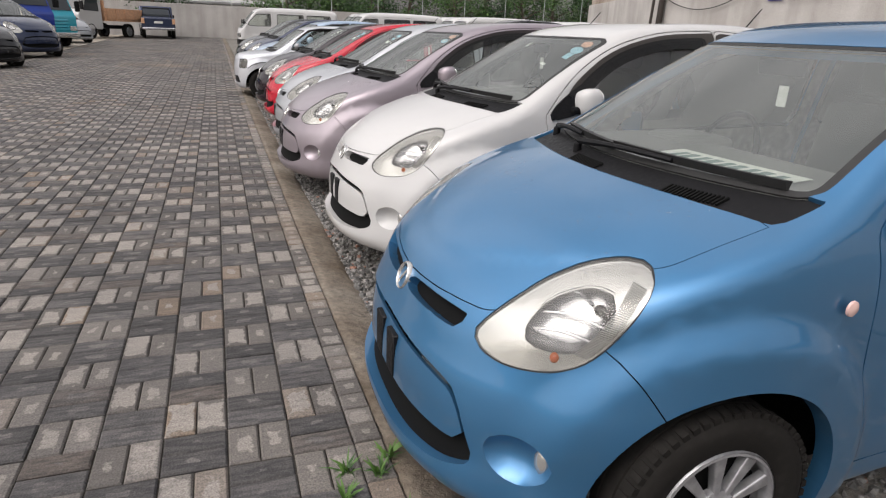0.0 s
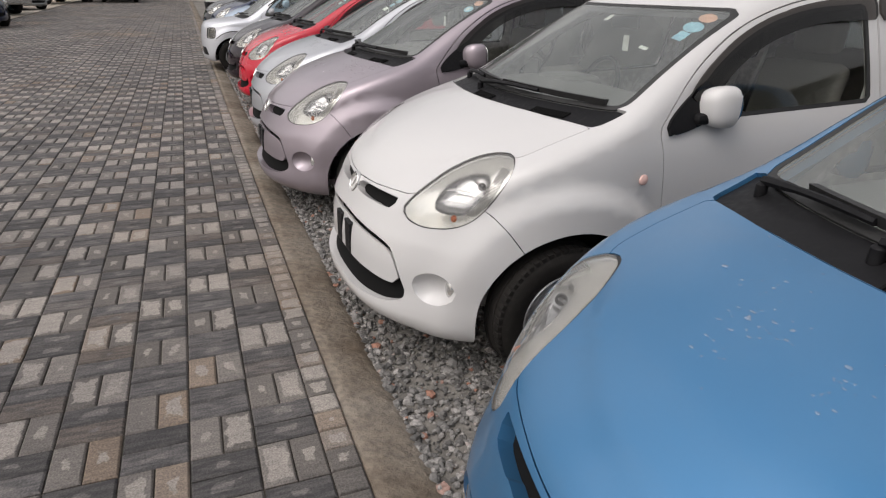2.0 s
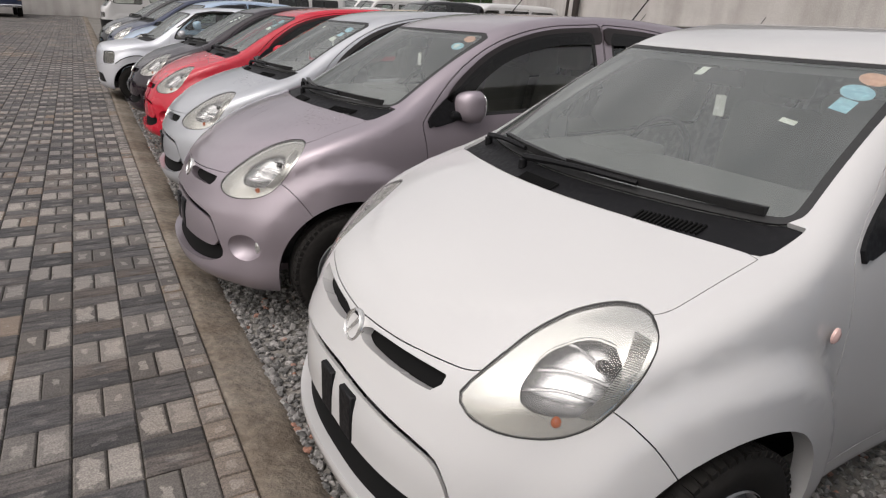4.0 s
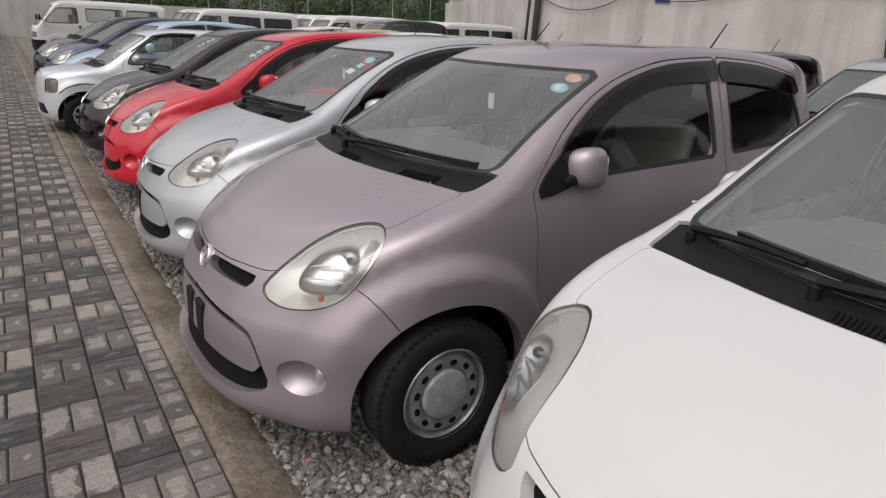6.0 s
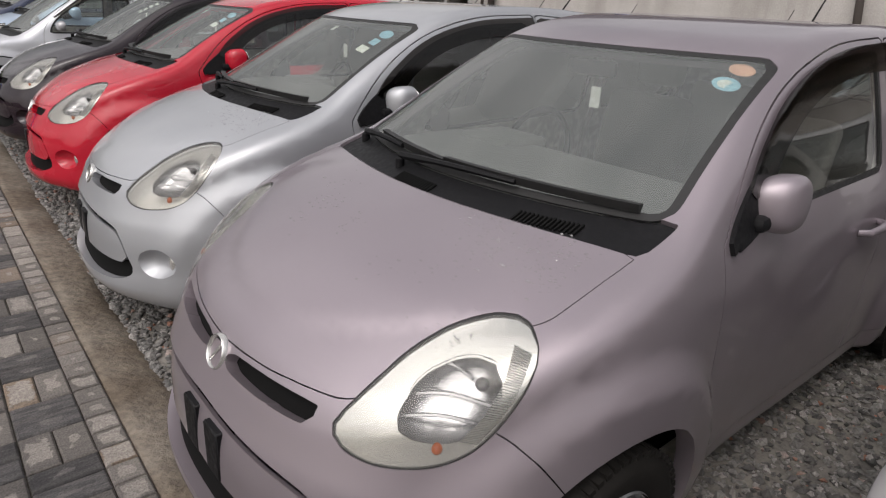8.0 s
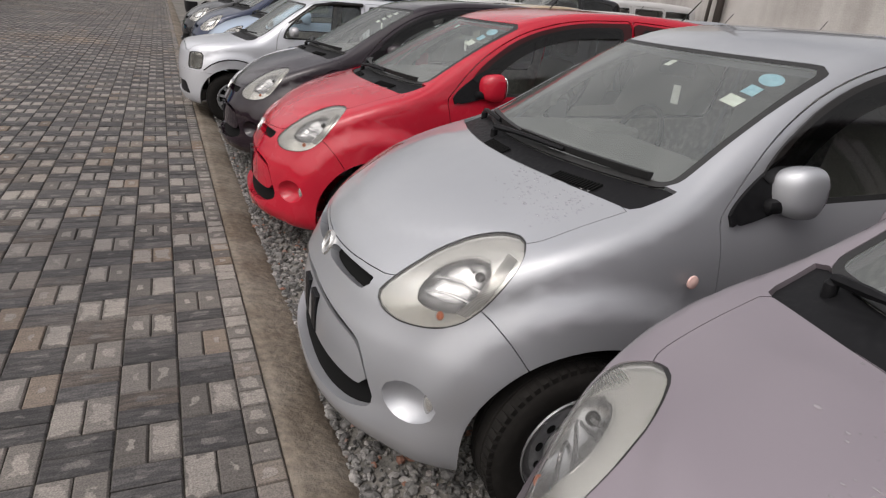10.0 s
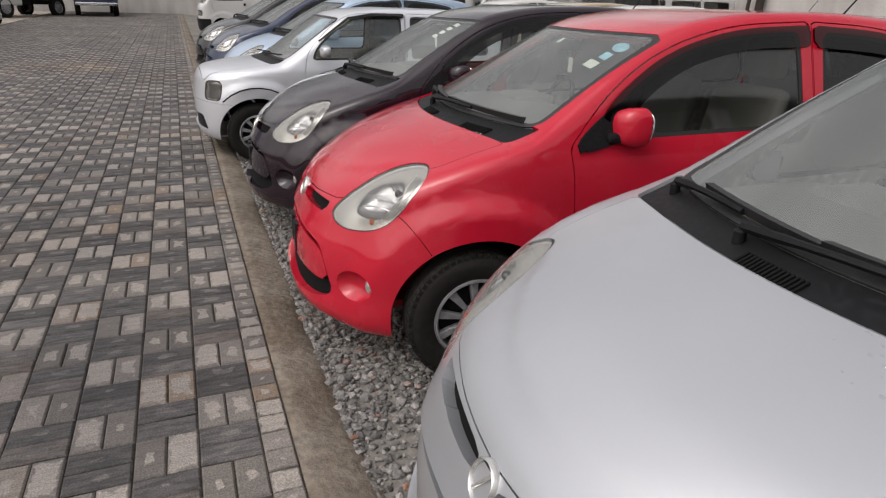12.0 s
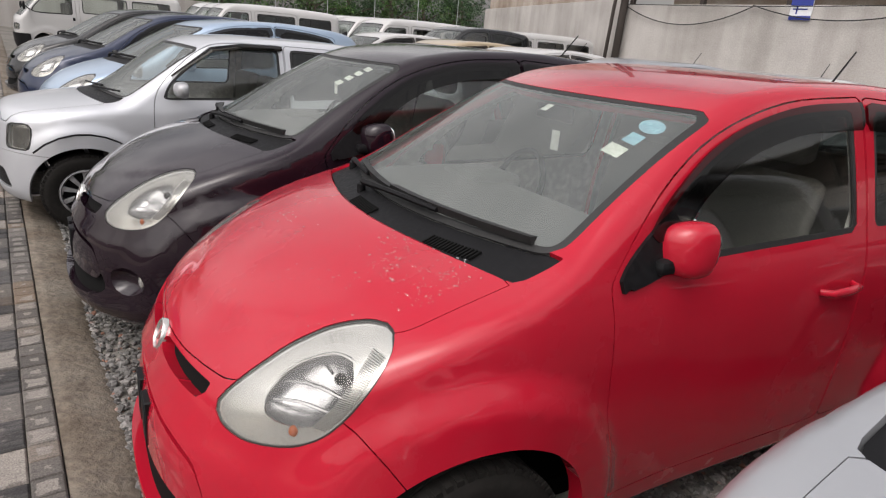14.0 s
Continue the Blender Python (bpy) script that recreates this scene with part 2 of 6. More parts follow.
# ---- smooth bodies from three outlines, meshed and cut into panels ----
def curve(points, n=400):
    """A smooth curve y(x) through points, as a function on arrays."""
    p = np.array(points, float)
    x, y = p[:, 0], p[:, 1]
    d = np.diff(y) / np.diff(x)
    s = np.zeros(len(x))
    s[1:-1] = np.where(d[:-1] * d[1:] > 0, 2 * d[:-1] * d[1:] / (d[:-1] + d[1:] + 1e-12), 0.0)
    s[0], s[-1] = d[0], d[-1]
    t = np.linspace(x[0], x[-1], n)
    i = np.clip(np.searchsorted(x, t) - 1, 0, len(x) - 2)
    h = x[i + 1] - x[i]
    u = (t - x[i]) / h
    v = (2 * u**3 - 3 * u**2 + 1) * y[i] + (u**3 - 2 * u**2 + u) * h * s[i] + (3 * u**2 - 2 * u**3) * y[i + 1] + (u**3 - u**2) * h * s[i + 1]
    k = np.ones(9) / 9
    v = np.convolve(np.pad(v, 4, mode="edge"), k, "valid")
    return lambda a: np.interp(a, t, v)


def smax(a, b, k):
    h = np.maximum(k - np.abs(a - b), 0.0) / k
    return np.maximum(a, b) + h * h * k * 0.25


def outline2(points, rounds=3):
    """A closed outline with its corners cut round."""
    p = np.array(points, float)
    for _ in range(rounds):
        q = np.roll(p, -1, 0)
        p = np.stack([0.8 * p + 0.2 * q, 0.2 * p + 0.8 * q], 1).reshape(-1, 2)
    return p


def rounded(points, r, steps=5):
    """A closed outline whose corners are rounded by about r."""
    p = [Vector(a) for a in points]
    res = []
    for i, c in enumerate(p):
        a, b = p[i - 1] - c, p[(i + 1) % len(p)] - c
        big = 9.0 if a.angle(b) > radians(140) else r
        ra, rb = min(big, a.length * 0.45), min(big, b.length * 0.45)
        s, e = c + a.normalized() * ra, c + b.normalized() * rb
        for k in range(steps + 1):
            t = k / steps
            res.append(((1 - t) ** 2 * s + 2 * t * (1 - t) * c + t * t * e)[:])
    return res


def inside2(u, v, poly):
    """Signed distance to a closed outline, negative inside."""
    pt = np.stack([u, v], 1)
    a, b = poly, np.roll(poly, -1, 0)
    best, odd = np.full(len(u), 1e9), np.zeros(len(u), bool)
    for p, q in zip(a, b):
        e, w = q - p, pt - p
        t = np.clip((w @ e) / max(e @ e, 1e-12), 0, 1)
        best = np.minimum(best, ((w - t[:, None] * e) ** 2).sum(1))
        hit = (p[1] > v) != (q[1] > v)
        odd ^= hit & (u < (q[0] - p[0]) * (v - p[1]) / (q[1] - p[1] + 1e-15) + p[0])
    return np.where(odd, -1, 1) * np.sqrt(best)


class Shell:
    """Triangles on the zero surface of a body function, which can be cut by fields."""

    def __init__(self, f, lo=None, hi=None, h=0.0):
        self.f = f
        if lo is not None:
            self.fill(lo, hi, h)

    def fill(self, lo, hi, h):
        f = self.f
        ax = [np.arange(a, b + h, h) for a, b in zip(lo, hi)]
        g = np.stack(np.meshgrid(*ax, indexing="ij"), -1)
        F = f(g.reshape(-1, 3)).reshape(g.shape[:3])
        s = F < 0
        c = [s[i : s.shape[0] - 1 + i, j : s.shape[1] - 1 + j, k : s.shape[2] - 1 + k] for i in (0, 1) for j in (0, 1) for k in (0, 1)]
        tot = sum(x.astype(int) for x in c)
        mix = (tot > 0) & (tot < 8)
        idx = np.full(mix.shape, -1)
        idx[mix] = np.arange(mix.sum())
        cell = np.argwhere(mix)
        acc, cnt = np.zeros((len(cell), 3)), np.zeros(len(cell))
        corners = [np.array(o) for o in ((0, 0, 0), (0, 0, 1), (0, 1, 0), (0, 1, 1), (1, 0, 0), (1, 0, 1), (1, 1, 0), (1, 1, 1))]
        for i in range(8):
            for d in range(3):
                if corners[i][d]:
                    continue
                A, B = cell + corners[i], cell + corners[i]
                B = B + np.eye(3, dtype=int)[d]
                fa, fb = F[tuple(A.T)], F[tuple(B.T)]
                m = (fa < 0) != (fb < 0)
                t = fa / np.where(m, fa - fb, 1.0)
                acc[m] += (A + t[:, None] * (B - A))[m]
                cnt[m] += 1
        self.V = np.array(lo) + acc / cnt[:, None] * h
        quads = []
        for d in range(3):
            n = [slice(None)] * 3
            a, b = list(n), list(n)
            a[d], b[d] = slice(0, -1), slice(1, None)
            sa, sb = s[tuple(a)], s[tuple(b)]
            e = np.argwhere(sa != sb)
            o1, o2 = (d + 1) % 3, (d + 2) % 3
            lim = np.array(mix.shape)
            ok = (e[:, o1] > 0) & (e[:, o2] > 0) & (e[:, o1] < lim[o1]) & (e[:, o2] < lim[o2]) & (e[:, d] < lim[d])
            e = e[ok]
            flip = ~sa[tuple(e.T)]
            u1, u2 = np.eye(3, dtype=int)[o1], np.eye(3, dtype=int)[o2]
            q = np.stack([idx[tuple((e - u1 - u2).T)], idx[tuple((e - u2).T)], idx[tuple(e.T)], idx[tuple((e - u1).T)]], 1)
            q[flip] = q[flip][:, ::-1]
            quads.append(q)
        q = np.concatenate(quads)
        self.project()
        d1 = np.linalg.norm(self.V[q[:, 0]] - self.V[q[:, 2]], axis=1)
        d2 = np.linalg.norm(self.V[q[:, 1]] - self.V[q[:, 3]], axis=1)
        k = (d1 <= d2)[:, None]
        self.T = np.concatenate([np.where(k, q[:, [0, 1, 2]], q[:, [0, 1, 3]]), np.where(k, q[:, [0, 2, 3]], q[:, [1, 2, 3]])])

    def gradient(self, P):
        e = 1.5e-3
        return np.stack([(self.f(P + e * d) - self.f(P - e * d)) / (2 * e) for d in np.eye(3)], 1)

    def project(self, frm=0):
        P = self.V[frm:]
        for _ in range(3):
            g = self.gradient(P)
            P = P - (self.f(P) / np.maximum((g**2).sum(1), 1e-4))[:, None].clip(-0.05, 0.05) * g
        self.V[frm:] = P

    def copy(self, T=None):
        o = type(self)(self.f)
        o.V, o.T = self.V, (self.T if T is None else T)
        return o

    def cut(self, field):
        """Splits along field = 0: the inside (negative), the outside."""
        phi = field(self.V)
        T, V = self.T, self.V
        used = np.zeros(len(V), bool)
        used[T.ravel()] = True
        phi = np.where(np.abs(phi) < 4e-4, 4e-4, phi)
        n = (phi < 0)[T].sum(1)
        inn, out = [T[n == 3]], [T[n == 0]]
        cross = np.concatenate([T[n == 1], T[n == 2]])
        if len(cross):
            lone_in = np.concatenate([np.ones((n == 1).sum(), bool), np.zeros((n == 2).sum(), bool)])
            neg = (phi < 0)[cross]
            pos = np.argmax(np.where(lone_in[:, None], neg, ~neg), 1)
            r = np.arange(len(cross))
            L, A, B = cross[r, pos], cross[r, (pos + 1) % 3], cross[r, (pos + 2) % 3]
            pairs = np.sort(np.concatenate([np.stack([L, A], 1), np.stack([L, B], 1)]), 1)
            uq, inv = np.unique(pairs, axis=0, return_inverse=True)
            inv = inv.ravel()
            t = phi[uq[:, 0]] / (phi[uq[:, 0]] - phi[uq[:, 1]])
            base = len(V)
            self.V = np.concatenate([V, V[uq[:, 0]] + t[:, None] * (V[uq[:, 1]] - V[uq[:, 0]])])
            self.project(base)
            la, lb = base + inv[: len(cross)], base + inv[len(cross) :]
            tri = np.stack([L, la, lb], 1)
            two = [np.stack([la, A, B], 1), np.stack([la, B, lb], 1)]
            inn += [tri[lone_in]] + [x[~lone_in] for x in two]
            out += [tri[~lone_in]] + [x[lone_in] for x in two]
        a, b = self.copy(np.concatenate(inn)), self.copy(np.concatenate(out))
        a.V = b.V = self.V
        return a, b

    def take(self, field, gap=0.0):
        """Cuts the inside out: the part, the seam of width 2 gap (or None), and leaves the rest in self."""
        if gap:
            inner, rest = self.cut(lambda p: field(p) + gap)
            seam, rest = rest.cut(lambda p: field(p) - gap)
        else:
            inner, rest = self.cut(field)
            seam = None
        self.V, self.T = rest.V, rest.T
        return inner, seam

    def side(self, sign):
        c = self.V[self.T].mean(1)[:, 1]
        return self.copy(self.T[c * sign > 0])

    def mesh(self, name, rim=0.012, push=0.0):
        """A Blender mesh with the body's own smooth normals, and a rim turned inwards."""
        if len(self.T) == 0:
            return None
        ids, T = np.unique(self.T, return_inverse=True)
        T = T.reshape(-1, 3)
        P = self.V[ids]
        N = self.gradient(P)
        N /= np.linalg.norm(N, axis=1, keepdims=True) + 1e-9
        P = P + push * N
        verts, norms, faces = [P], [N], [T]
        if rim:
            e = np.concatenate([T[:, [0, 1]], T[:, [1, 2]], T[:, [2, 0]]])
            key = np.sort(e, 1)
            _, first, count = np.unique(key, axis=0, return_index=True, return_counts=True)
            be = e[first[count == 1]]
            if len(be):
                a, b = P[be[:, 0]], P[be[:, 1]]
                a2, b2 = a - rim * N[be[:, 0]], b - rim * N[be[:, 1]]
                fn = np.cross(a2 - a, b - a)
                fn /= np.linalg.norm(fn, axis=1, keepdims=True) + 1e-12
                k, m = len(P), len(be)
                verts += [a, b, b2, a2]
                norms += [fn] * 4
                i = np.arange(m)
                faces += [np.stack([k + i, k + 3 * m + i, k + 2 * m + i], 1), np.stack([k + i, k + 2 * m + i, k + m + i], 1)]
        verts, norms, faces = np.concatenate(verts), np.concatenate(norms), np.concatenate(faces)
        me = bpy.data.meshes.new(name)
        me.from_pydata(verts.tolist(), [], faces.tolist())
        me.polygons.foreach_set("use_smooth", [True] * len(me.polygons))
        me.normals_split_custom_set_from_vertices(norms.tolist())
        return me

# ---- small hatchback: one body, shared by all cars of the kind ----
def body_function(spec):
    top, nose, wide = curve(spec["top"]), curve(spec["nose"]), curve(spec["wide"])
    tail = curve(spec["tail"])
    bow, q0, xc, xr, n = spec["bow"], spec["q0"], spec["xc"], spec["xr"], spec["power"]
    wheels, flare, rr = spec["wheels"], spec["flare"], spec["arch"]
    low, k_hood, k_roof, hump = spec["low"], spec["k_hood"], spec["k_roof"], spec["crown"]

    def f(p):
        x, z = p[:, 0], p[:, 2]
        q = np.sqrt(p[:, 1] ** 2 + 1e-8)
        u = x - bow * (q / q0) ** 2 * np.clip((xr - x) / 1.2, 0, 1)
        e = 0.01
        slope = (top(u + e) - top(u - e)) / (2 * e)
        # the hood is raised inside a soft crease that follows its front edge
        c = np.clip((x - 0.150 - 0.80 * q**2) / 0.05, 0, 1) * np.clip((0.66 - q) / 0.22, 0, 1) * np.clip((0.74 - x) / 0.12, 0, 1)
        lift = spec.get("crease", 0.0) * c * c * (3 - 2 * c)
        f1 = (z - top(u) - lift + hump * (q / q0) ** 2) / np.sqrt(1 + slope**2)
        w = wide(z)
        for wx in wheels:
            r = np.sqrt((x - wx) ** 2 + (z - 0.285) ** 2)
            s = np.clip((rr + 0.19 - r) / 0.10, 0, 1)
            w = w + flare * (s * s * (3 - 2 * s))
        a, b = xc - nose(z), tail(z) - xr
        fx = np.maximum(xc - x, 0) / np.maximum(a, 0.05) + np.maximum(x - xr, 0) / np.maximum(b, 0.05)
        f2 = ((np.maximum(q / w, 1e-4) ** n + np.maximum(fx, 1e-4) ** n) ** (1 / n) - 1) * np.where(fx > 0.02, 0.5 * w + 0.5 * np.minimum(a, w), w) * 0.9
        k = k_hood + (k_roof - k_hood) * np.clip((x - 0.9) / 0.5, 0, 1)
        return smax(smax(f1, f2, k), low - z, 0.05)

    return f


HATCH = dict(
    top=[(-0.4, 0.50), (-0.1, 0.61), (0.05, 0.685), (0.16, 0.775), (0.3, 0.868), (0.48, 0.942), (0.62, 0.985), (0.72, 1.02), (0.80, 1.060), (1.0, 1.182), (1.25, 1.326), (1.42, 1.411), (1.6, 1.462), (2.0, 1.508), (2.4, 1.518), (2.9, 1.495), (3.25, 1.45), (3.42, 1.385), (3.55, 1.10), (3.7, 0.8), (4.2, 0.2)],
    nose=[(0.0, 0.16), (0.14, 0.08), (0.20, 0.005), (0.255, -0.027), (0.30, -0.022), (0.36, -0.007), (0.45, -0.005), (0.54, 0.012), (0.61, 0.044), (0.68, 0.073), (0.8, 0.10), (1.0, 0.13), (1.6, 0.2)],
    tail=[(0.0, 3.55), (0.3, 3.65), (0.6, 3.65), (0.9, 3.60), (1.2, 3.55), (1.6, 3.45)],
    wide=[(0.0, 0.77), (0.2, 0.79), (0.35, 0.810), (0.55, 0.818), (0.75, 0.818), (0.86, 0.812), (0.95, 0.796), (1.03, 0.772), (1.2, 0.722), (1.4, 0.655), (1.6, 0.58)],
    bow=0.13, q0=0.65, xc=0.86, xr=2.75, power=2.7, wheels=(0.645, 3.085), flare=0.044, arch=0.352, low=0.168,
    k_hood=0.042, k_roof=0.075, crown=0.002, crease=0.007)


# the cabin draws in towards the rear and the nose is bowed: plan shape laid over the plain body
DRAW_IN = curve([(-0.6, 0.0), (0.05, 0.0), (0.48, 0.038), (0.82, 0.046), (1.15, 0.085), (1.5, 0.108), (2.2, 0.095), (4.4, 0.085)])


def to_plan(p):
    p = np.array(p, float)
    p[:, 0] += 0.065 * p[:, 1] ** 2
    p[:, 1] *= 1 - DRAW_IN(p[:, 0])
    return p


def from_plan(p):
    p = np.array(p, float)
    p[:, 1] /= 1 - DRAW_IN(p[:, 0])
    p[:, 0] -= 0.065 * p[:, 1] ** 2
    return p


def warp_mesh(me):
    co = np.empty(len(me.vertices) * 3)
    me.vertices.foreach_get("co", co)
    me.vertices.foreach_set("co", to_plan(co.reshape(-1, 3)).ravel())
    me.update()


class HatchShell(Shell):
    """A shell whose cutting fields are given on the plain body."""

    def cut(self, field):
        return super().cut(lambda p: field(from_plan(p)))


def mirrored(pts):
    """A full outline from the half with y over 0, given from front to rear."""
    return list(pts) + [(u, -v) for u, v in reversed(pts)]


def side_field(poly, low=0.3, rounds=3):
    o = outline2(poly, rounds)
    return lambda p: np.maximum(inside2(p[:, 0], p[:, 2], o), low - np.abs(p[:, 1]))


def make_hatch(h=0.034):
    """All shared meshes of the hatchback: (part, mesh, material key or None for paint)."""
    plain = body_function(HATCH)
    s = HatchShell(lambda p: plain(from_plan(p)), (-0.2, -1.05, 0.05), (3.9, 1.05, 1.65), h)
    out = []
    U = lambda p: p[:, 0] - 0.13 * (np.abs(p[:, 1]) / 0.65) ** 2
    screen_o = rounded([(0.778, 0.672), (1.402, 0.618), (1.402, -0.618), (0.778, -0.672)], 0.05)
    screen = lambda p: np.maximum(inside2(U(p), p[:, 1], screen_o), 0.85 - p[:, 2])
    cowl_o = rounded([(0.672, 0.30), (0.665, 0.46), (0.634, 0.690), (0.775, 0.705), (0.775, -0.705), (0.634, -0.690), (0.665, -0.46), (0.672, -0.30)], 0.02)
    cowl = lambda p: np.maximum(inside2(U(p), p[:, 1], cowl_o), 0.85 - p[:, 2])
    hood_o = outline2(mirrored([(0.090, 0.0), (0.095, 0.11), (0.108, 0.22), (0.134, 0.335), (0.165, 0.435), (0.24, 0.52), (0.36, 0.585), (0.455, 0.625), (0.50, 0.668), (0.60, 0.678), (0.80, 0.686), (0.98, 0.692), (1.0, 0.3)]), 2)
    hood = lambda p: np.maximum(np.maximum(inside2(p[:, 0], p[:, 1], hood_o), U(p) - 0.668 + 0.034 * (np.abs(p[:, 1]) / 0.68) ** 4), 0.655 + 0.12 * np.abs(p[:, 1]) - p[:, 2])
    win_f = side_field(rounded([(1.17, 1.0), (1.30, 1.165), (1.56, 1.325), (1.86, 1.405), (2.20, 1.425), (2.215, 1.035)], 0.03), 0.45, 0)
    win_r = side_field(rounded([(2.345, 1.042), (2.345, 1.425), (2.65, 1.41), (2.93, 1.36), (3.02, 1.16), (3.02, 1.08)], 0.03), 0.45, 0)
    visor_f = side_field(rounded([(1.16, 1.06), (1.24, 1.165), (1.52, 1.345), (1.86, 1.435), (2.255, 1.455), (2.255, 1.365), (1.90, 1.355), (1.60, 1.28), (1.40, 1.165), (1.33, 1.09)], 0.02), 0.45, 0)
    visor_r = side_field(rounded([(2.275, 1.365), (2.275, 1.455), (2.65, 1.44), (2.95, 1.385), (3.0, 1.29), (2.65, 1.345)], 0.02), 0.45, 0)
    sail = side_field(rounded([(1.04, 0.948), (1.07, 1.01), (1.19, 1.10), (1.305, 1.16), (1.30, 1.0), (1.16, 0.962)], 0.015), 0.45, 0)
    door_f = side_field(rounded([(1.135, 0.32), (1.085, 0.52), (1.062, 0.68), (1.045, 0.87), (1.025, 0.975), (1.22, 1.185), (1.52, 1.365), (1.86, 1.455), (2.265, 1.475), (2.285, 1.0), (2.26, 0.28), (1.16, 0.275)], 0.02), 0.42, 0)
    door_r = side_field(rounded([(2.268, 0.28), (2.293, 1.0), (2.273, 1.475), (2.65, 1.462), (2.99, 1.40), (3.06, 1.15), (3.02, 0.85), (2.76, 0.64), (2.70, 0.28)], 0.02), 0.42, 0)
    lamp_o = outline2([(0.552, 0.678), (0.595, 0.643), (0.70, 0.628), (0.87, 0.640), (0.975, 0.675), (1.05, 0.728), (1.112, 0.798), (1.148, 0.856), (1.138, 0.888), (1.085, 0.899), (1.003, 0.892), (0.892, 0.868), (0.768, 0.820), (0.645, 0.748)], 2)
    lamp = lambda p: np.maximum(inside2(p[:, 0] + np.abs(p[:, 1]), p[:, 2], lamp_o), p[:, 0] - 0.75)
    front = lambda poly: (lambda o: (lambda p: np.maximum(inside2(np.abs(p[:, 1]), p[:, 2], o), p[:, 0] - 0.4)))(outline2(poly, 2))
    grille = front([(0.045, 0.652), (0.045, 0.692), (0.20, 0.700), (0.395, 0.703), (0.392, 0.690), (0.368, 0.660), (0.355, 0.656), (0.22, 0.653)])
    mouth = front([(-0.1, 0.285), (-0.1, 0.572), (0.20, 0.562), (0.36, 0.548), (0.44, 0.530), (0.478, 0.48), (0.502, 0.41), (0.524, 0.355), (0.505, 0.322), (0.42, 0.293), (0.25, 0.284)])
    insert = front([(-0.1, 0.392), (-0.1, 0.546), (0.20, 0.537), (0.35, 0.524), (0.43, 0.508), (0.461, 0.47), (0.480, 0.425), (0.490, 0.388), (0.44, 0.372), (0.30, 0.380)])
    fog = lambda p: np.maximum(np.sqrt(((np.abs(p[:, 1]) - 0.622) / 0.076) ** 2 + ((p[:, 2] - 0.405) / 0.064) ** 2) * 0.07 - 0.07, p[:, 0] - 0.4)
    bump_o = outline2([(-1, -1), (0.44, -1), (0.465, 0.54), (0.40, 0.64), (0.345, 0.715), (0.22, 0.80), (-0.2, 0.85), (-1, 0.85)], 1)
    bumper = lambda p: inside2(p[:, 0], p[:, 2], bump_o)
    rear_o = outline2([(1.02, 0.57), (1.02, -0.57), (1.36, -0.52), (1.36, 0.52)], 3)
    rear = lambda p: np.maximum(inside2(p[:, 2], p[:, 1], rear_o), 3.3 - p[:, 0])

    # an inner lining, open where the panes are
    lining = HatchShell(s.f, (-0.2, -1.05, 0.05), (3.9, 1.05, 1.65), 2 * h)
    for field in (screen, win_f, win_r, rear, lambda p: p[:, 0] - 0.86):
        lining.take(field)
    for wx in HATCH["wheels"]:
        lining.take(lambda p: np.maximum(np.hypot(p[:, 0] - wx, p[:, 2] - 0.285) - 0.40, 0.4 - np.abs(p[:, 1])))
    out.append(("cabin_lining", lining.mesh("cabin_lining", 0, -0.022), "lining"))
    for field, nm in ((visor_f, "rain_visor"), (visor_r, "rain_visor")):
        v = s.copy()
        v.V = v.V.copy()
        inner, _ = v.take(field)
        for sg in (-1, 1):
            out.append((nm, inner.side(sg).mesh(nm, 0.010, 0.016), "visor"))
    v = s.copy()
    v.V = v.V.copy()
    inner, _ = v.take(sail)
    for sg in (-1, 1):
        out.append(("mirror_foot", inner.side(sg).mesh("mirror_foot", 0.012, 0.012), "trim"))
    for wx in HATCH["wheels"]:
        s.take(lambda p: np.maximum(np.hypot(p[:, 0] - wx, p[:, 2] - 0.285) - HATCH["arch"], 0.4 - np.abs(p[:, 1])))
    inner, seam = s.take(screen, 0.012)
    out += [("windscreen", inner.mesh("windscreen", 0, -0.003), "screen"), ("windscreen_seal", seam.mesh("windscreen_seal", 0.006, -0.002), "rubber")]
    inner, seam = s.take(rear, 0.010)
    out += [("rear_window", inner.mesh("rear_window", 0, -0.003), "dark_glass"), ("rear_window_seal", seam.mesh("rear_window_seal", 0.006), "rubber")]
    for field, mat in ((win_f, "window"), (win_r, "dark_glass")):
        inner, seam = s.take(field, 0.009)
        for sg in (-1, 1):
            out.append(("side_window", inner.side(sg).mesh("side_window", 0, -0.008), mat))
            out.append(("window_seal", seam.side(sg).mesh("window_seal", 0.010, -0.002), "rubber"))
    inner, seam = s.take(lamp, 0.0020)
    for sg in (-1, 1):
        a, b = inner.side(sg), seam.side(sg)
        out.append(("headlight", a.mesh("headlight", 0, 0.001), "lens"))
        bowl_o = outline2([(0.735, 0.712), (0.80, 0.688), (0.93, 0.690), (1.02, 0.735), (1.055, 0.80), (1.03, 0.842), (0.93, 0.836), (0.80, 0.792)], 2)
        bowl_depth = lambda p: inside2(p[:, 0] + np.abs(p[:, 1]), p[:, 2], bowl_o)
        shell_field = bowl_depth
        r = a.copy()
        r.V = r.V.copy()
        bowl, _ = r.take(shell_field)
        bm = bowl.mesh("lamp_bowl", 0, 0)
        co = np.empty(len(bm.vertices) * 3)
        bm.vertices.foreach_get("co", co)
        co = from_plan(co.reshape(-1, 3))
        d = np.clip(-bowl_depth(co) / 0.045, 0, 1)
        deep = 0.008 + 0.055 * d * (2 - d)
        co = co + deep[:, None] * np.array([0.80, -sg * 0.55, -0.05])
        bm.vertices.foreach_set("co", to_plan(co).ravel())
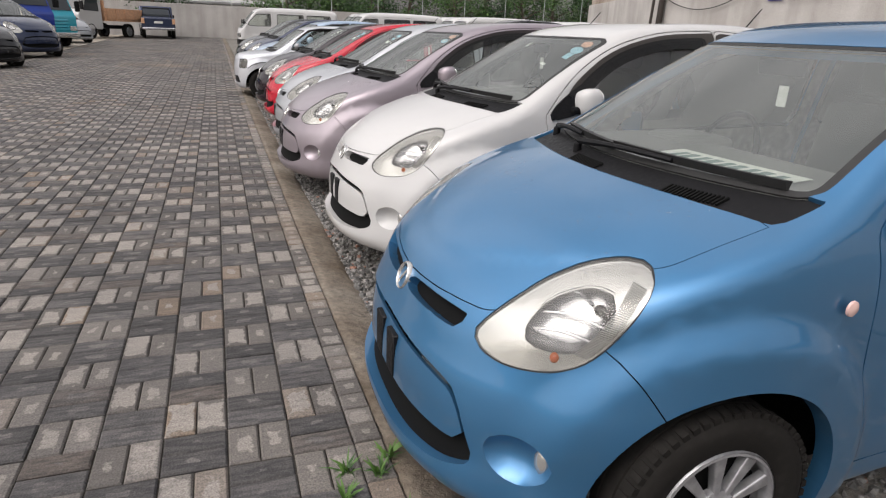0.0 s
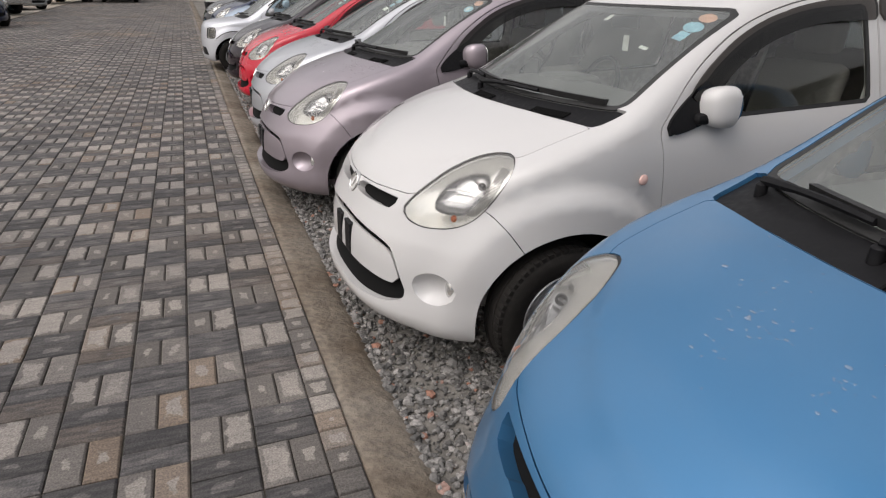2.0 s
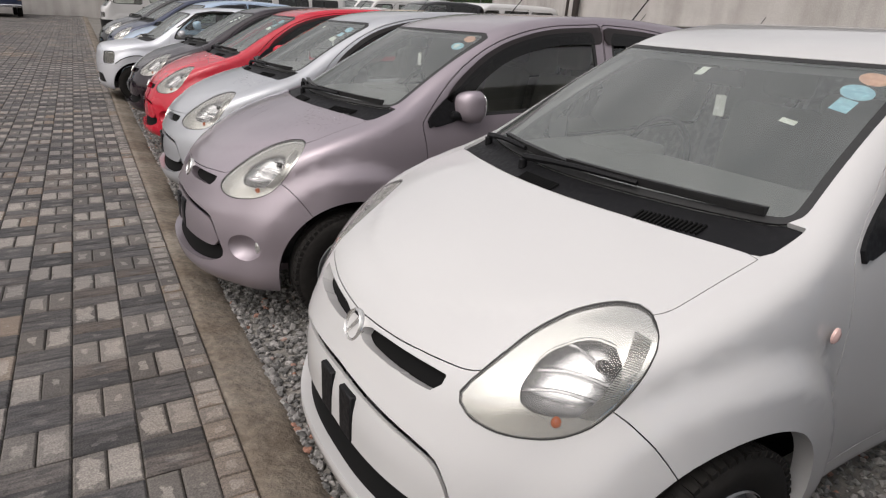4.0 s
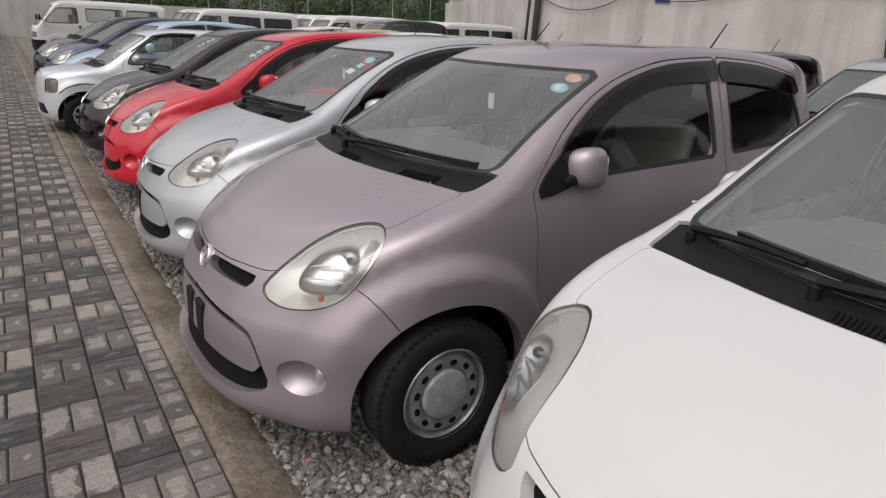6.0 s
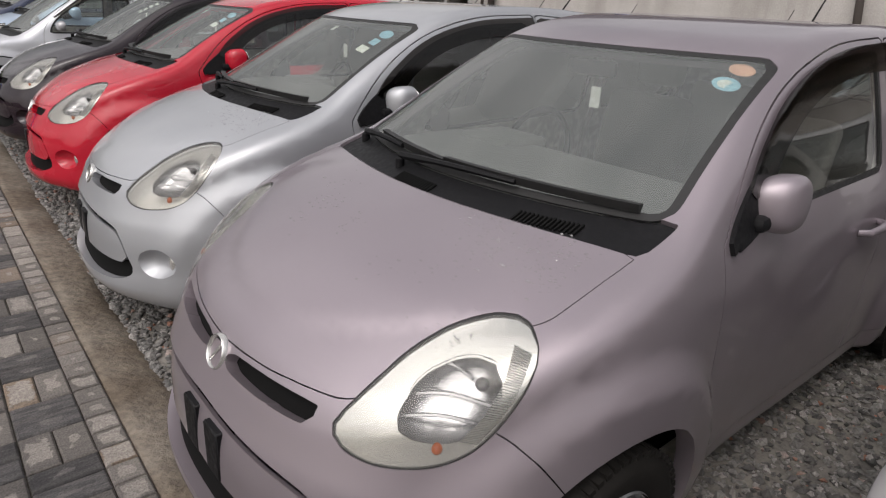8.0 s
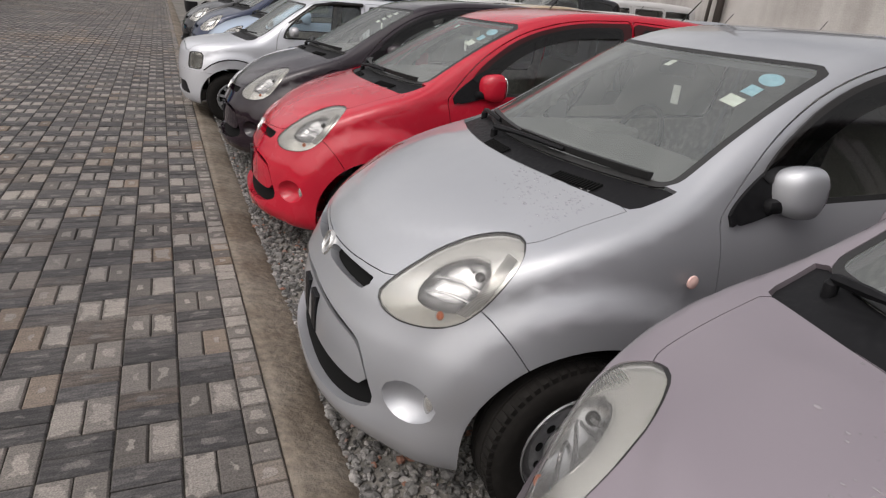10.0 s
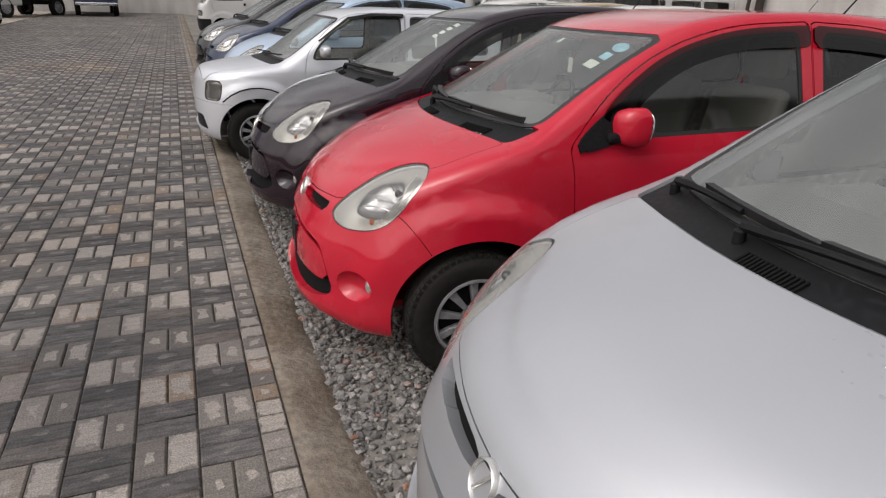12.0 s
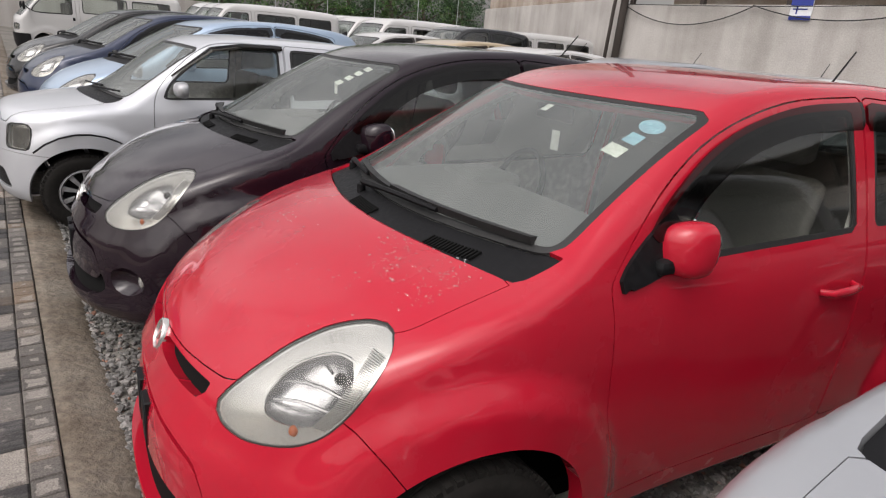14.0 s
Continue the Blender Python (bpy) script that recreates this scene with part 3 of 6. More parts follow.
        bm.normals_split_custom_set_from_vertices([(0, 0, 0)] * len(bm.vertices))
        bm.update()
        out.append(("lamp_bowl", bm, "bulb_metal"))
        out.append(("lamp_housing", r.mesh("lamp_housing", 0.05, -0.007), "lamp_shell"))
        out.append(("headlight_seal", b.mesh("headlight_seal", 0.02, -0.003), "rubber"))
    inner, seam = s.take(hood, 0.0011)
    out.append(("hood", inner.mesh("hood", 0.016), None))
    inner, seam = s.take(cowl, 0.002)
    out.append(("cowl_panel", inner.mesh("cowl_panel", 0.01, -0.010), "trim"))
    # the slot's backing carries its shade as near-black colour
    inner, _ = s.take(grille)
    for sg in (-1, 1):
        out.append(("grille_slot", inner.side(sg).mesh("grille_slot", 0, -0.035), "gap"))
    inner, _ = s.take(insert)
    out.append(("plate_panel", inner.mesh("plate_panel", 0.012, -0.010), None))
    # the intake's backing is painted with the same shade
    inner, _ = s.take(mouth)
    out.append(("lower_intake", inner.mesh("lower_intake", 0, -0.035), "gap"))
    inner, _ = s.take(fog)
    for sg in (-1, 1):
        me = inner.side(sg).mesh("fog_lamp_recess", 0, 0)
        co = np.empty(len(me.vertices) * 3)
        me.vertices.foreach_get("co", co)
        co = from_plan(co.reshape(-1, 3))
        d = np.sqrt(((np.abs(co[:, 1]) - 0.622) / 0.076) ** 2 + ((co[:, 2] - 0.405) / 0.064) ** 2).clip(0, 1)
        co[:, 0] += 0.038 * (1 - d**4)
        co[:, 1] -= sg * 0.02 * (1 - d**4)
        me.vertices.foreach_set("co", to_plan(co).ravel())
        me.normals_split_custom_set_from_vertices([(0, 0, 0)] * len(me.vertices))
        me.update()
        out.append(("fog_lamp_recess", me, None))
    inner, _ = s.take(bumper, 0.0015)
    out.append(("front_bumper", inner.mesh("front_bumper", 0.035), None))
    for field in (door_f, door_r):
        inner, _ = s.take(field, 0.0025)
        for sg in (-1, 1):
            out.append(("door", inner.side(sg).mesh("door", 0.02), None))
    out.append(("body", s.mesh("body", 0.05), None))
    return [(n, m, k) for n, m, k in out if m is not None]


HATCH_PARTS = make_hatch()
HATCH_FAR = make_hatch(0.062)


def wheel_meshes():
    tyre = lathe_bm([(0.175, -0.070), (0.20, -0.080), (0.235, -0.085), (0.262, -0.080), (0.277, -0.068), (0.285, -0.052), (0.285, -0.030), (0.279, -0.028), (0.279, -0.022), (0.285, -0.020), (0.285, 0.020), (0.279, 0.022), (0.279, 0.028), (0.285, 0.030), (0.285, 0.052), (0.277, 0.068), (0.262, 0.080), (0.235, 0.085), (0.20, 0.080), (0.175, 0.070)], 72, closed=True)
    lugs = []
    for sgn in (-1,):
        lug = bmesh.new()
        for i in range(60):
            b = box_bm(0.272, 0.2885, min(sgn * 0.034, sgn * 0.074), max(sgn * 0.034, sgn * 0.074), -0.009, 0.009)
            bmesh.ops.rotate(b, verts=b.verts[:], cent=(0, 0, 0), matrix=Matrix.Rotation(2 * math.pi * i / 60, 3, "Y"))
            tmp = bpy.data.meshes.new("tmp")
            b.to_mesh(tmp)
            b.free()
            lug.from_mesh(tmp)
            bpy.data.meshes.remove(tmp)
        lugs.append(lug)
    barrel = lathe_bm([(0.178, -0.078), (0.182, -0.070), (0.172, -0.066), (0.166, -0.050), (0.160, 0.02), (0.165, 0.06), (0.178, 0.075)], 56)
    bmesh.ops.delete(barrel, geom=[f for f in barrel.faces if len(f.verts) > 8], context="FACES")
    # outside of the wheel faces -y
    steel = lathe_bm([(0.166, -0.040), (0.155, -0.046), (0.148, -0.060), (0.135, -0.066), (0.112, -0.064), (0.100, -0.056), (0.095, -0.045), (0.0, -0.045)], 56)
    cap = lathe_bm([(0.098, -0.052), (0.097, -0.066), (0.090, -0.074), (0.060, -0.079), (0.030, -0.081), (0.0005, -0.081)], 40)
    # no opening is cut: a near-black disc paints the dark of each vent hole
    hole = lathe_bm([(0.015, -0.0715), (0.0001, -0.0717)], 12)
    bmesh.ops.scale(hole, verts=hole.verts[:], vec=(0.8, 1, 1.1))
    bmesh.ops.translate(hole, verts=hole.verts[:], vec=(0.125, 0.004, 0))
    spk = prism_bm([(0.03, -0.007), (0.168, -0.019), (0.168, 0.019), (0.03, 0.007)], "y", -0.072, -0.045, 0.004, 2)
    rim = lathe_bm([(0.176, -0.078), (0.170, -0.080), (0.163, -0.070), (0.163, -0.045), (0.176, -0.04)], 56, closed=True)
    hub = lathe_bm([(0.062, -0.05), (0.060, -0.070), (0.036, -0.076), (0.030, -0.072), (0.028, -0.079), (0.0005, -0.080)], 32)
    nut = lathe_bm([(0.011, -0.06), (0.010, -0.085), (0.0005, -0.087)], 8)
    bmesh.ops.translate(nut, verts=nut.verts[:], vec=(0.048, 0, 0))
    disc = lathe_bm([(0.15, -0.035), (0.15, -0.03), (0.0005, -0.03)], 40)
    res = {}
    for n, b, mat, sm in (("tyre", tyre, "tread", True), ("tread", lugs[0], "tread", False), ("rim", barrel, "steel", True), ("steel_disc", steel, "steel", True), ("hub_cap", cap, "cap", True), ("vent_hole", hole, "gap", False), ("spoke", spk, "steel", False), ("outer_ring", rim, "steel", True), ("hub", hub, "steel", True), ("wheel_nut", nut, "chrome", True), ("brake_disc", disc, "gap", True)):
        me = bpy.data.meshes.new(n)
        b.to_mesh(me)
        b.free()
        me.materials.append(M[mat])
        if sm:
            me.polygons.foreach_set("use_smooth", [True] * len(me.polygons))
            me.set_sharp_from_angle(angle=radians(35))
        res[n] = me
    return res


WHEEL = wheel_meshes()


def add_wheel(car, x, y, style, radius=0.285, turn=0.0):
    w = new("wheel", WHEEL["tyre"])
    w.parent = car
    flip = 0 if y < 0 else 180
    w.matrix_basis = pose(x, y, radius, 0, 0, flip) @ pose(0, 0, 0, 0, turn, 0) @ Matrix.Scale(radius / 0.285, 4)
    names = ["tread", "rim", "brake_disc"] + (["steel_disc", "hub_cap"] if style == "steel" else ["outer_ring", "hub"])
    for n in names:
        o = new(n, WHEEL[n])
        o.parent = w
    for n, count in ((("vent_hole", 12),) if style == "steel" else (("spoke", 10), ("wheel_nut", 4))):
        for i in range(count):
            o = new(n, WHEEL[n])
            o.parent = w
            o.matrix_basis = pose(0, 0, 0, 0, 360 / count * (i + (0.5 if n == "wheel_nut" else 0)), 0)
    return w


def hatch_details():
    """Small parts of the hatchback: name, mesh, material key, parent name."""
    res = []

    def keep(name, bm, mat, smooth=True):
        me = bpy.data.meshes.new(name)
        bm.to_mesh(me)
        bm.free()
        if smooth:
            me.polygons.foreach_set("use_smooth", [True] * len(me.polygons))
            me.set_sharp_from_angle(angle=radians(40))
        res.append((name, me, mat))

    # mirrors
    for sg in (-1, 1):
        bm = bmesh.new()
        bmesh.ops.create_uvsphere(bm, u_segments=28, v_segments=18, radius=1)
        for v in bm.verts:
            x, y, z = v.co
            e = lambda t, k: math.copysign(abs(t) ** k, t)
            x, y, z = e(x, 0.7), e(y, 0.72), e(z, 0.72)
            x = x if x < 0 else x * 0.25
            v.co = Vector((1.318 + 0.090 * x + 0.02 * y, sg * (0.806 + 0.070 * y), 1.052 + (0.080 + 0.008 * y) * z))
        keep("mirror_housing", bm, None)
        bm = bmesh.new()
        bmesh.ops.create_uvsphere(bm, u_segments=24, v_segments=12, radius=1)
        for v in bm.verts:
            x, y, z = v.co
            e = lambda t, k: math.copysign(abs(t) ** k, t)
            v.co = Vector((1.344 + 0.006 * x + 0.02 * y, sg * (0.806 + 0.060 * e(y, 0.72)), 1.052 + 0.069 * e(z, 0.72)))
        keep("mirror_glass", bm, "chrome")
        keep("mirror_arm", box_bm(1.19, 1.31, min(sg * 0.76, sg * 0.82), max(sg * 0.76, sg * 0.82), 0.985, 1.03, 0.018), "trim")
        keep("side_repeater", lathe_bm([(0.021, 0.0), (0.020, -0.006), (0.012, -0.011), (0.0005, -0.012)], 20) if sg < 0 else lathe_bm([(0.021, 0.0), (0.020, 0.006), (0.012, 0.011), (0.0005, 0.012)], 20), "marker")
        for v in res[-1][1].vertices:
            v.co += Vector((0.932, sg * 0.829, 0.806))
        keep("door_handle", tube_bm([(2.02, sg * 0.815, 0.835), (2.04, sg * 0.850, 0.838), (2.12, sg * 0.856, 0.842), (2.19, sg * 0.850, 0.845), (2.21, sg * 0.815, 0.846)], [0.012, 0.014, 0.016, 0.014, 0.012], 10), None)
        keep("door_handle", tube_bm([(2.76, sg * 0.815, 0.855), (2.78, sg * 0.850, 0.858), (2.86, sg * 0.856, 0.862), (2.93, sg * 0.850, 0.865), (2.95, sg * 0.815, 0.866)], [0.012, 0.014, 0.016, 0.014, 0.012], 10), None)
        bm = bmesh.new()
        bmesh.ops.create_uvsphere(bm, u_segments=16, v_segments=10, radius=1)
        for v in bm.verts:
            v.co = Vector((0.232 + 0.018 * v.co.x, sg * (0.648 + 0.026 * v.co.y), 0.405 + 0.040 * v.co.z))
        keep("fog_lamp", bm, "lamp_shell")
        # amber bulb and inner reflector steps behind the lens
        bm = bmesh.new()
        bmesh.ops.create_uvsphere(bm, u_segments=14, v_segments=10, radius=1)
        for v in bm.verts:
            c = LAMP_POINT(0.872, 0.676)
            v.co = Vector((c.x + 0.009 + 0.012 * v.co.x, sg * (c.y - 0.007 + 0.012 * v.co.y), c.z + 0.014 * v.co.z))
        keep("indicator_bulb", bm, "amber")
        bm = bmesh.new()
        bmesh.ops.create_uvsphere(bm, u_segments=14, v_segments=10, radius=0.015)
        c = LAMP_POINT(0.985, 0.790)
        bmesh.ops.translate(bm, verts=bm.verts[:], vec=(c.x + 0.03, sg * (c.y - 0.022), c.z))
        keep("headlight_bulb", bm, "trim")
        bm = bmesh.new()
        for c0, c1, z in ((0.775, 0.985, 0.722), (0.800, 1.015, 0.760), (0.835, 0.960, 0.800)):
            line = [LAMP_POINT(c0 + (c1 - c0) * i / 5, z + 0.012 * math.sin(math.pi * i / 5)) for i in range(6)]
            tube_bm([(p.x + 0.020, sg * (p.y - 0.015), p.z) for p in line], 0.0045, 6, bm)
        keep("reflector_steps", bm, "bulb_metal", False)
        bm = bmesh.new()
        edge = [(0.985, 0.692), (1.045, 0.740), (1.096, 0.803), (1.126, 0.856)]
        for j in range(44):
            t = 2.98 * j / 43
            (c0, z0), (c1, z1) = edge[int(t)], edge[int(t) + 1]
            c, z = c0 + (c1 - c0) * (t - int(t)), z0 + (z1 - z0) * (t - int(t))
            p, q = LAMP_POINT(c, z), LAMP_POINT(c - 0.048, z + 0.006)
            tube_bm([(a.x + 0.0045, sg * (a.y - 0.0035), a.z) for a in (p, q)], 0.0016, 5, bm)
        keep("lens_ribs", bm, "rib")
    # wipers
    for y0, y1 in ((0.60, 0.02), (0.20, -0.59)):
        arm, blade = [], []
        on = lambda u, y: (u + 0.13 * (abs(y) / 0.65) ** 2, y)
        for i in range(9):
            t = i / 8
            x, y = on(0.742 + 0.034 * t, y0 + (y1 - y0) * 0.60 * t)
            arm.append((x, y, SURF(x, y) + 0.022 + 0.010 * math.sin(math.pi * t)))
        for i in range(13):
            t = 0.24 + 0.78 * i / 12
            x, y = on(0.790 - 0.006 * t, y0 + (y1 - y0) * t)
            blade.append((x, y, SURF(x, y) + 0.012 + 0.005 * math.sin(math.pi * t)))
        x0, y0 = on(0.748, y0)
        keep("wiper_arm", tube_bm(arm, [0.012] * 3 + [0.009] * 6, 6), "trim", False)
        bm = bmesh.new()
        rings = []
        for p in blade:
            p = Vector(p)
            rings.append([bm.verts.new(p + Vector(o)) for o in ((-0.004, 0, -0.010), (0.004, 0, -0.010), (0.013, 0, 0.012), (-0.013, 0, 0.014))])
        for p, q in zip(rings, rings[1:]):
            for k in range(4):
                bm.faces.new((p[k], q[k], q[(k + 1) % 4], p[(k + 1) % 4]))
        bm.faces.new(rings[0])
        bm.faces.new(rings[-1][::-1])
        bmesh.ops.recalc_face_normals(bm, faces=bm.faces[:])
        keep("wiper_blade", bm, "rubber", False)
        keep("wiper_pivot", lathe_bm([(0.015, -0.02), (0.015, 0.010), (0.009, 0.016), (0.0005, 0.017)], 14, "z"), "trim")
        for v in res[-1][1].vertices:
            v.co += Vector((x0 - 0.01, y0, SURF(x0 - 0.01, y0) + 0.004))
    # cowl vents
    for yc in (-0.43, 0.05):
        bm = bmesh.new()
        for i in range(15):
            y = yc + (i - 7) * 0.012
            x = 0.700 + 0.13 * (abs(y) / 0.65) ** 2
            z = SURF(x, y) - 0.006
            b = box_bm(-0.021, 0.021, -0.0028, 0.0028, -0.004, 0.003)
            bmesh.ops.rotate(b, verts=b.verts[:], cent=(0, 0, 0), matrix=Matrix.Rotation(-0.42, 3, "Y"))
            bmesh.ops.translate(b, verts=b.verts[:], vec=(x, y, z))
            tmp = bpy.data.meshes.new("tmp")
            b.to_mesh(tmp)
            b.free()
            bm.from_mesh(tmp)
            bpy.data.meshes.remove(tmp)
        keep("cowl_vent", bm, "gap", False)
    # badge: a plain oval ring with a slanted bar
    bm = lathe_bm([(0.046, 0.004), (0.046, -0.008), (0.042, -0.013), (0.038, -0.008), (0.038, 0.004)], 32, "x", closed=True)
    box_bm(-0.010, -0.001, -0.0045, 0.0045, -0.037, 0.037, 0.002, 1, bm)
    bmesh.ops.rotate(bm, verts=bm.verts[:], cent=(0, 0, 0), matrix=Matrix.Rotation(0.6, 3, "X"))
    bmesh.ops.rotate(bm, verts=bm.verts[:], cent=(0, 0, 0), matrix=Matrix.Rotation(0.35, 3, "Y"))
    bmesh.ops.translate(bm, verts=bm.verts[:], vec=(0.074, 0, 0.667))
    keep("badge", bm, "lamp_shell")
    bm = lathe_bm([(0.045, 0.03), (0.045, 0.002), (0.043, 0.000), (0.0005, 0.000)], 32, "x")
    bmesh.ops.rotate(bm, verts=bm.verts[:], cent=(0, 0, 0), matrix=Matrix.Rotation(0.35, 3, "Y"))
    bmesh.ops.translate(bm, verts=bm.verts[:], vec=(0.074, 0, 0.667))
    keep("badge_mount", bm, "trim")
    for y in (-0.09, 0.05):
        keep("plate_bracket", box_bm(0.002, 0.05, y - 0.04, y + 0.04, 0.385, 0.525, 0.004, 1), "trim")
    keep("roof_antenna", tube_bm([(3.08, 0.0, 1.485), (3.10, 0.0, 1.505), (3.24, 0.0, 1.66)], [0.018, 0.006, 0.004], 8), "trim")
    # cabin
    bm = prism_bm([(0.90, 0.8), (0.91, 1.0), (1.0, 1.026), (1.18, 1.034), (1.36, 1.03), (1.44, 0.98), (1.46, 0.7)], "y", -0.61, 0.61, 0.02, 2)
    box_bm(1.20, 1.45, 0.20, 0.50, 0.98, 1.055, 0.035, 3, bm)
    keep("dashboard", bm, "dash")
    bm = bmesh.new()
    ring = [(1.50 + 0.07 * math.sin(2 * math.pi * i / 28), 0.35 + 0.185 * math.cos(2 * math.pi * i / 28), 0.96 + 0.17 * math.sin(2 * math.pi * i / 28)) for i in range(29)]
    tube_bm(ring, 0.014, 8, bm)
    tube_bm([(1.50, 0.17, 0.96), (1.48, 0.35, 0.95), (1.50, 0.53, 0.96)], 0.016, 8, bm)
    tube_bm([(1.48, 0.35, 0.95), (1.38, 0.35, 0.90)], 0.03, 8, bm)
    keep("steering_wheel", bm, "trim")
    for y in (-0.34, 0.34):
        bm = bmesh.new()
        box_bm(1.72, 2.22, y - 0.24, y + 0.24, 0.45, 0.66, 0.06, 3, bm)
        b = box_bm(-0.06, 0.06, y - 0.24, y + 0.24, 0.0, 0.60, 0.05, 3)
        bmesh.ops.rotate(b, verts=b.verts[:], cent=(0, 0, 0), matrix=Matrix.Rotation(0.22, 3, "Y"))
        bmesh.ops.translate(b, verts=b.verts[:], vec=(2.16, 0, 0.58))
        tmp = bpy.data.meshes.new("tmp")
        b.to_mesh(tmp)
        b.free()
        bm.from_mesh(tmp)
        bpy.data.meshes.remove(tmp)
        keep("front_seat", bm, "seat")
        keep("headrest", box_bm(2.29, 2.39, y - 0.13, y + 0.13, 1.20, 1.37, 0.04, 3), "seat")
    bm = bmesh.new()
    box_bm(2.62, 3.05, -0.6, 0.6, 0.45, 0.66, 0.06, 3, bm)
    box_bm(3.02, 3.16, -0.6, 0.6, 0.55, 1.18, 0.05, 3, bm)
    keep("rear_seat", bm, "seat")
    keep("rear_view_mirror", box_bm(1.40, 1.42, -0.11, 0.11, 1.30, 1.355, 0.008), "trim")
    keep("underbody", box_bm(0.75, 3.2, -0.62, 0.62, 0.16, 0.24, 0.02), "gap", False)
    return res


def LAMP_POINT(c, z):
    """The point of the plain body at height z on the upright plane x + y = c."""
    lo, hi = 0.3, 0.9
    for _ in range(24):
        m = (lo + hi) / 2
        if body_function_hatch(np.array([[c - m, m, z]]))[0] < 0:
            lo = m
        else:
            hi = m
    return Vector((c - lo, lo, z))


def SURF(x, y):
    """Height of the hatchback's upper surface."""
    f = body_function_hatch
    a, b = 0.5, 1.7
    for _ in range(24):
        m = (a + b) / 2
        if f(np.array([[x, y, m]]))[0] < 0:
            a = m
        else:
            b = m
    return a


body_function_hatch = body_function(HATCH)
HATCH_DETAILS = hatch_details()
for _, me, _ in HATCH_DETAILS:
    warp_mesh(me)
for _, me, key in HATCH_PARTS + HATCH_FAR + HATCH_DETAILS:
    me.materials.clear()
    me.materials.append(M[key] if key else None)

SUB = {"badge_mount": "badge", "lamp_bowl": "headlight", "lamp_housing": "headlight", "headlight_seal": "headlight", "indicator_bulb": "headlight",
       "headlight_bulb": "headlight", "reflector_steps": "headlight", "lens_ribs": "headlight", "fog_lamp": "fog_lamp_recess", "mirror_glass": "mirror_housing",
       "mirror_arm": "mirror_housing", "wiper_blade": "wiper_arm", "wiper_pivot": "wiper_arm", "door_handle": "door", "side_window": "door", "window_seal": "door",
       "rain_visor": "door", "windscreen_seal": "windscreen", "rear_window_seal": "rear_window", "plate_bracket": "front_bumper", "headrest": "front_seat"}


def middle(me):
    co = np.empty(len(me.vertices) * 3)
    me.vertices.foreach_get("co", co)
    return co.reshape(-1, 3).mean(0)


CENTRE = {me.name: middle(me) for _, me, _ in HATCH_PARTS + HATCH_FAR + HATCH_DETAILS}


def hatchback(m, colour, label, wheels, skip=(), shell=HATCH_PARTS):
    """One hatchback with its parts; the paint sits on the object, so all cars share their meshes."""
    car = thing("hatchback_car", m, label, "car", "hatchbacks parked in a row")
    made = []
    for name, me, key in shell + HATCH_DETAILS:
        if name in skip:
            continue
        o = new(name, me)
        o.parent = car
        made.append((name, o))
        if key is None:
            o.material_slots[0].link = "OBJECT"
            o.material_slots[0].material = M[colour]
        if key in ("screen", "window", "lens", "dark_glass", "visor"):
            o.visible_shadow = False
    for name, o in made:
        hosts = [h for n, h in made if n == SUB.get(name)]
        if hosts:
            o.parent = min(hosts, key=lambda h: np.linalg.norm(CENTRE[h.data.name] - CENTRE[o.data.name]))
    for x, y0 in zip(HATCH["wheels"], (0.722, 0.69)):
        for y in (-y0, y0):
            add_wheel(car, x + 0.03, y, wheels, turn=20 * x)
    return car


GRAVEL = -0.055
ROW = [(0.440, 1.757, -1.00, "blue", "alloy", "bright metallic blue hatchback parked on gravel beside the paving"),
       (0.636, 3.852, 1.25, "white", "steel", "plain white hatchback with grey steel wheels on gravel"),
       (0.498, 5.876, 0.30, "mauve", "steel", "metallic mauve hatchback with steel wheels and rain drops"),
       (0.602, 7.764, -3.35, "silver", "steel", "metallic silver hatchback wet with rain drops, on gravel"),
       (0.650, 9.856, -5.00, "red", "alloy", "glossy red hatchback with silver alloy wheels on gravel"),
       (0.620, 11.585, -3.00, "plum", "alloy", "dark plum hatchback with a scuffed bumper on gravel")]
for x, y, a, colour, wheels, label in ROW:
    hatchback(pose(x, y, GRAVEL, 0, 0, a), colour, label, wheels, () if colour in ("blue", "white", "silver") else ("side_repeater",))

# ---- stickers, papers and rain drops on the cars ----
M["print"] = plastic("grey_green_print", (0.13, 0.20, 0.18), 0.7)
# pale haze puts the light that drops catch into their colour
M["drop"] = glass("water_drop", (1.0, 1.0, 1.0), 0.05, 1.33, 0.12, (0.8, 0.8, 0.8))


def drops_mesh(seed, n, where):
    """Rain drops resting on the upper surface."""
    rng = np.random.default_rng(seed)
    ico = bmesh.new()
    bmesh.ops.create_icosphere(ico, subdivisions=2, radius=1.0)
    iv = np.array([v.co[:] for v in ico.verts])
    fi = np.array([[v.index for v in f.verts] for f in ico.faces])
    ico.free()
    V, F = [], []
    spots = [where(rng) for _ in range(max(6, n // 16))]
    for i in range(n):
        x, y = spots[rng.integers(0, len(spots))]
        x, y = x + rng.normal(0, 0.03), y + rng.normal(0, 0.035)
        if not (0.20 < x < 0.665 + 0.13 * (abs(y) / 0.65) ** 2 and abs(y) < 0.62):
            continue
        r = rng.gamma(3.0, 0.00055) + 0.0007
        st = rng.uniform(1.0, 1.9)
        p = iv * np.array([r, r * st, r * 0.55]) + to_plan([[x, y, SURF(x, y) + r * 0.15]])
        F.append(fi + len(V) * len(iv))
        V.append(p)
    me = bpy.data.meshes.new("rain_water")
    me.from_pydata(np.concatenate(V).tolist(), [], np.concatenate(F).tolist())
    me.polygons.foreach_set("use_smooth", [True] * len(me.polygons))
    me.materials.append(M["drop"])
    return me


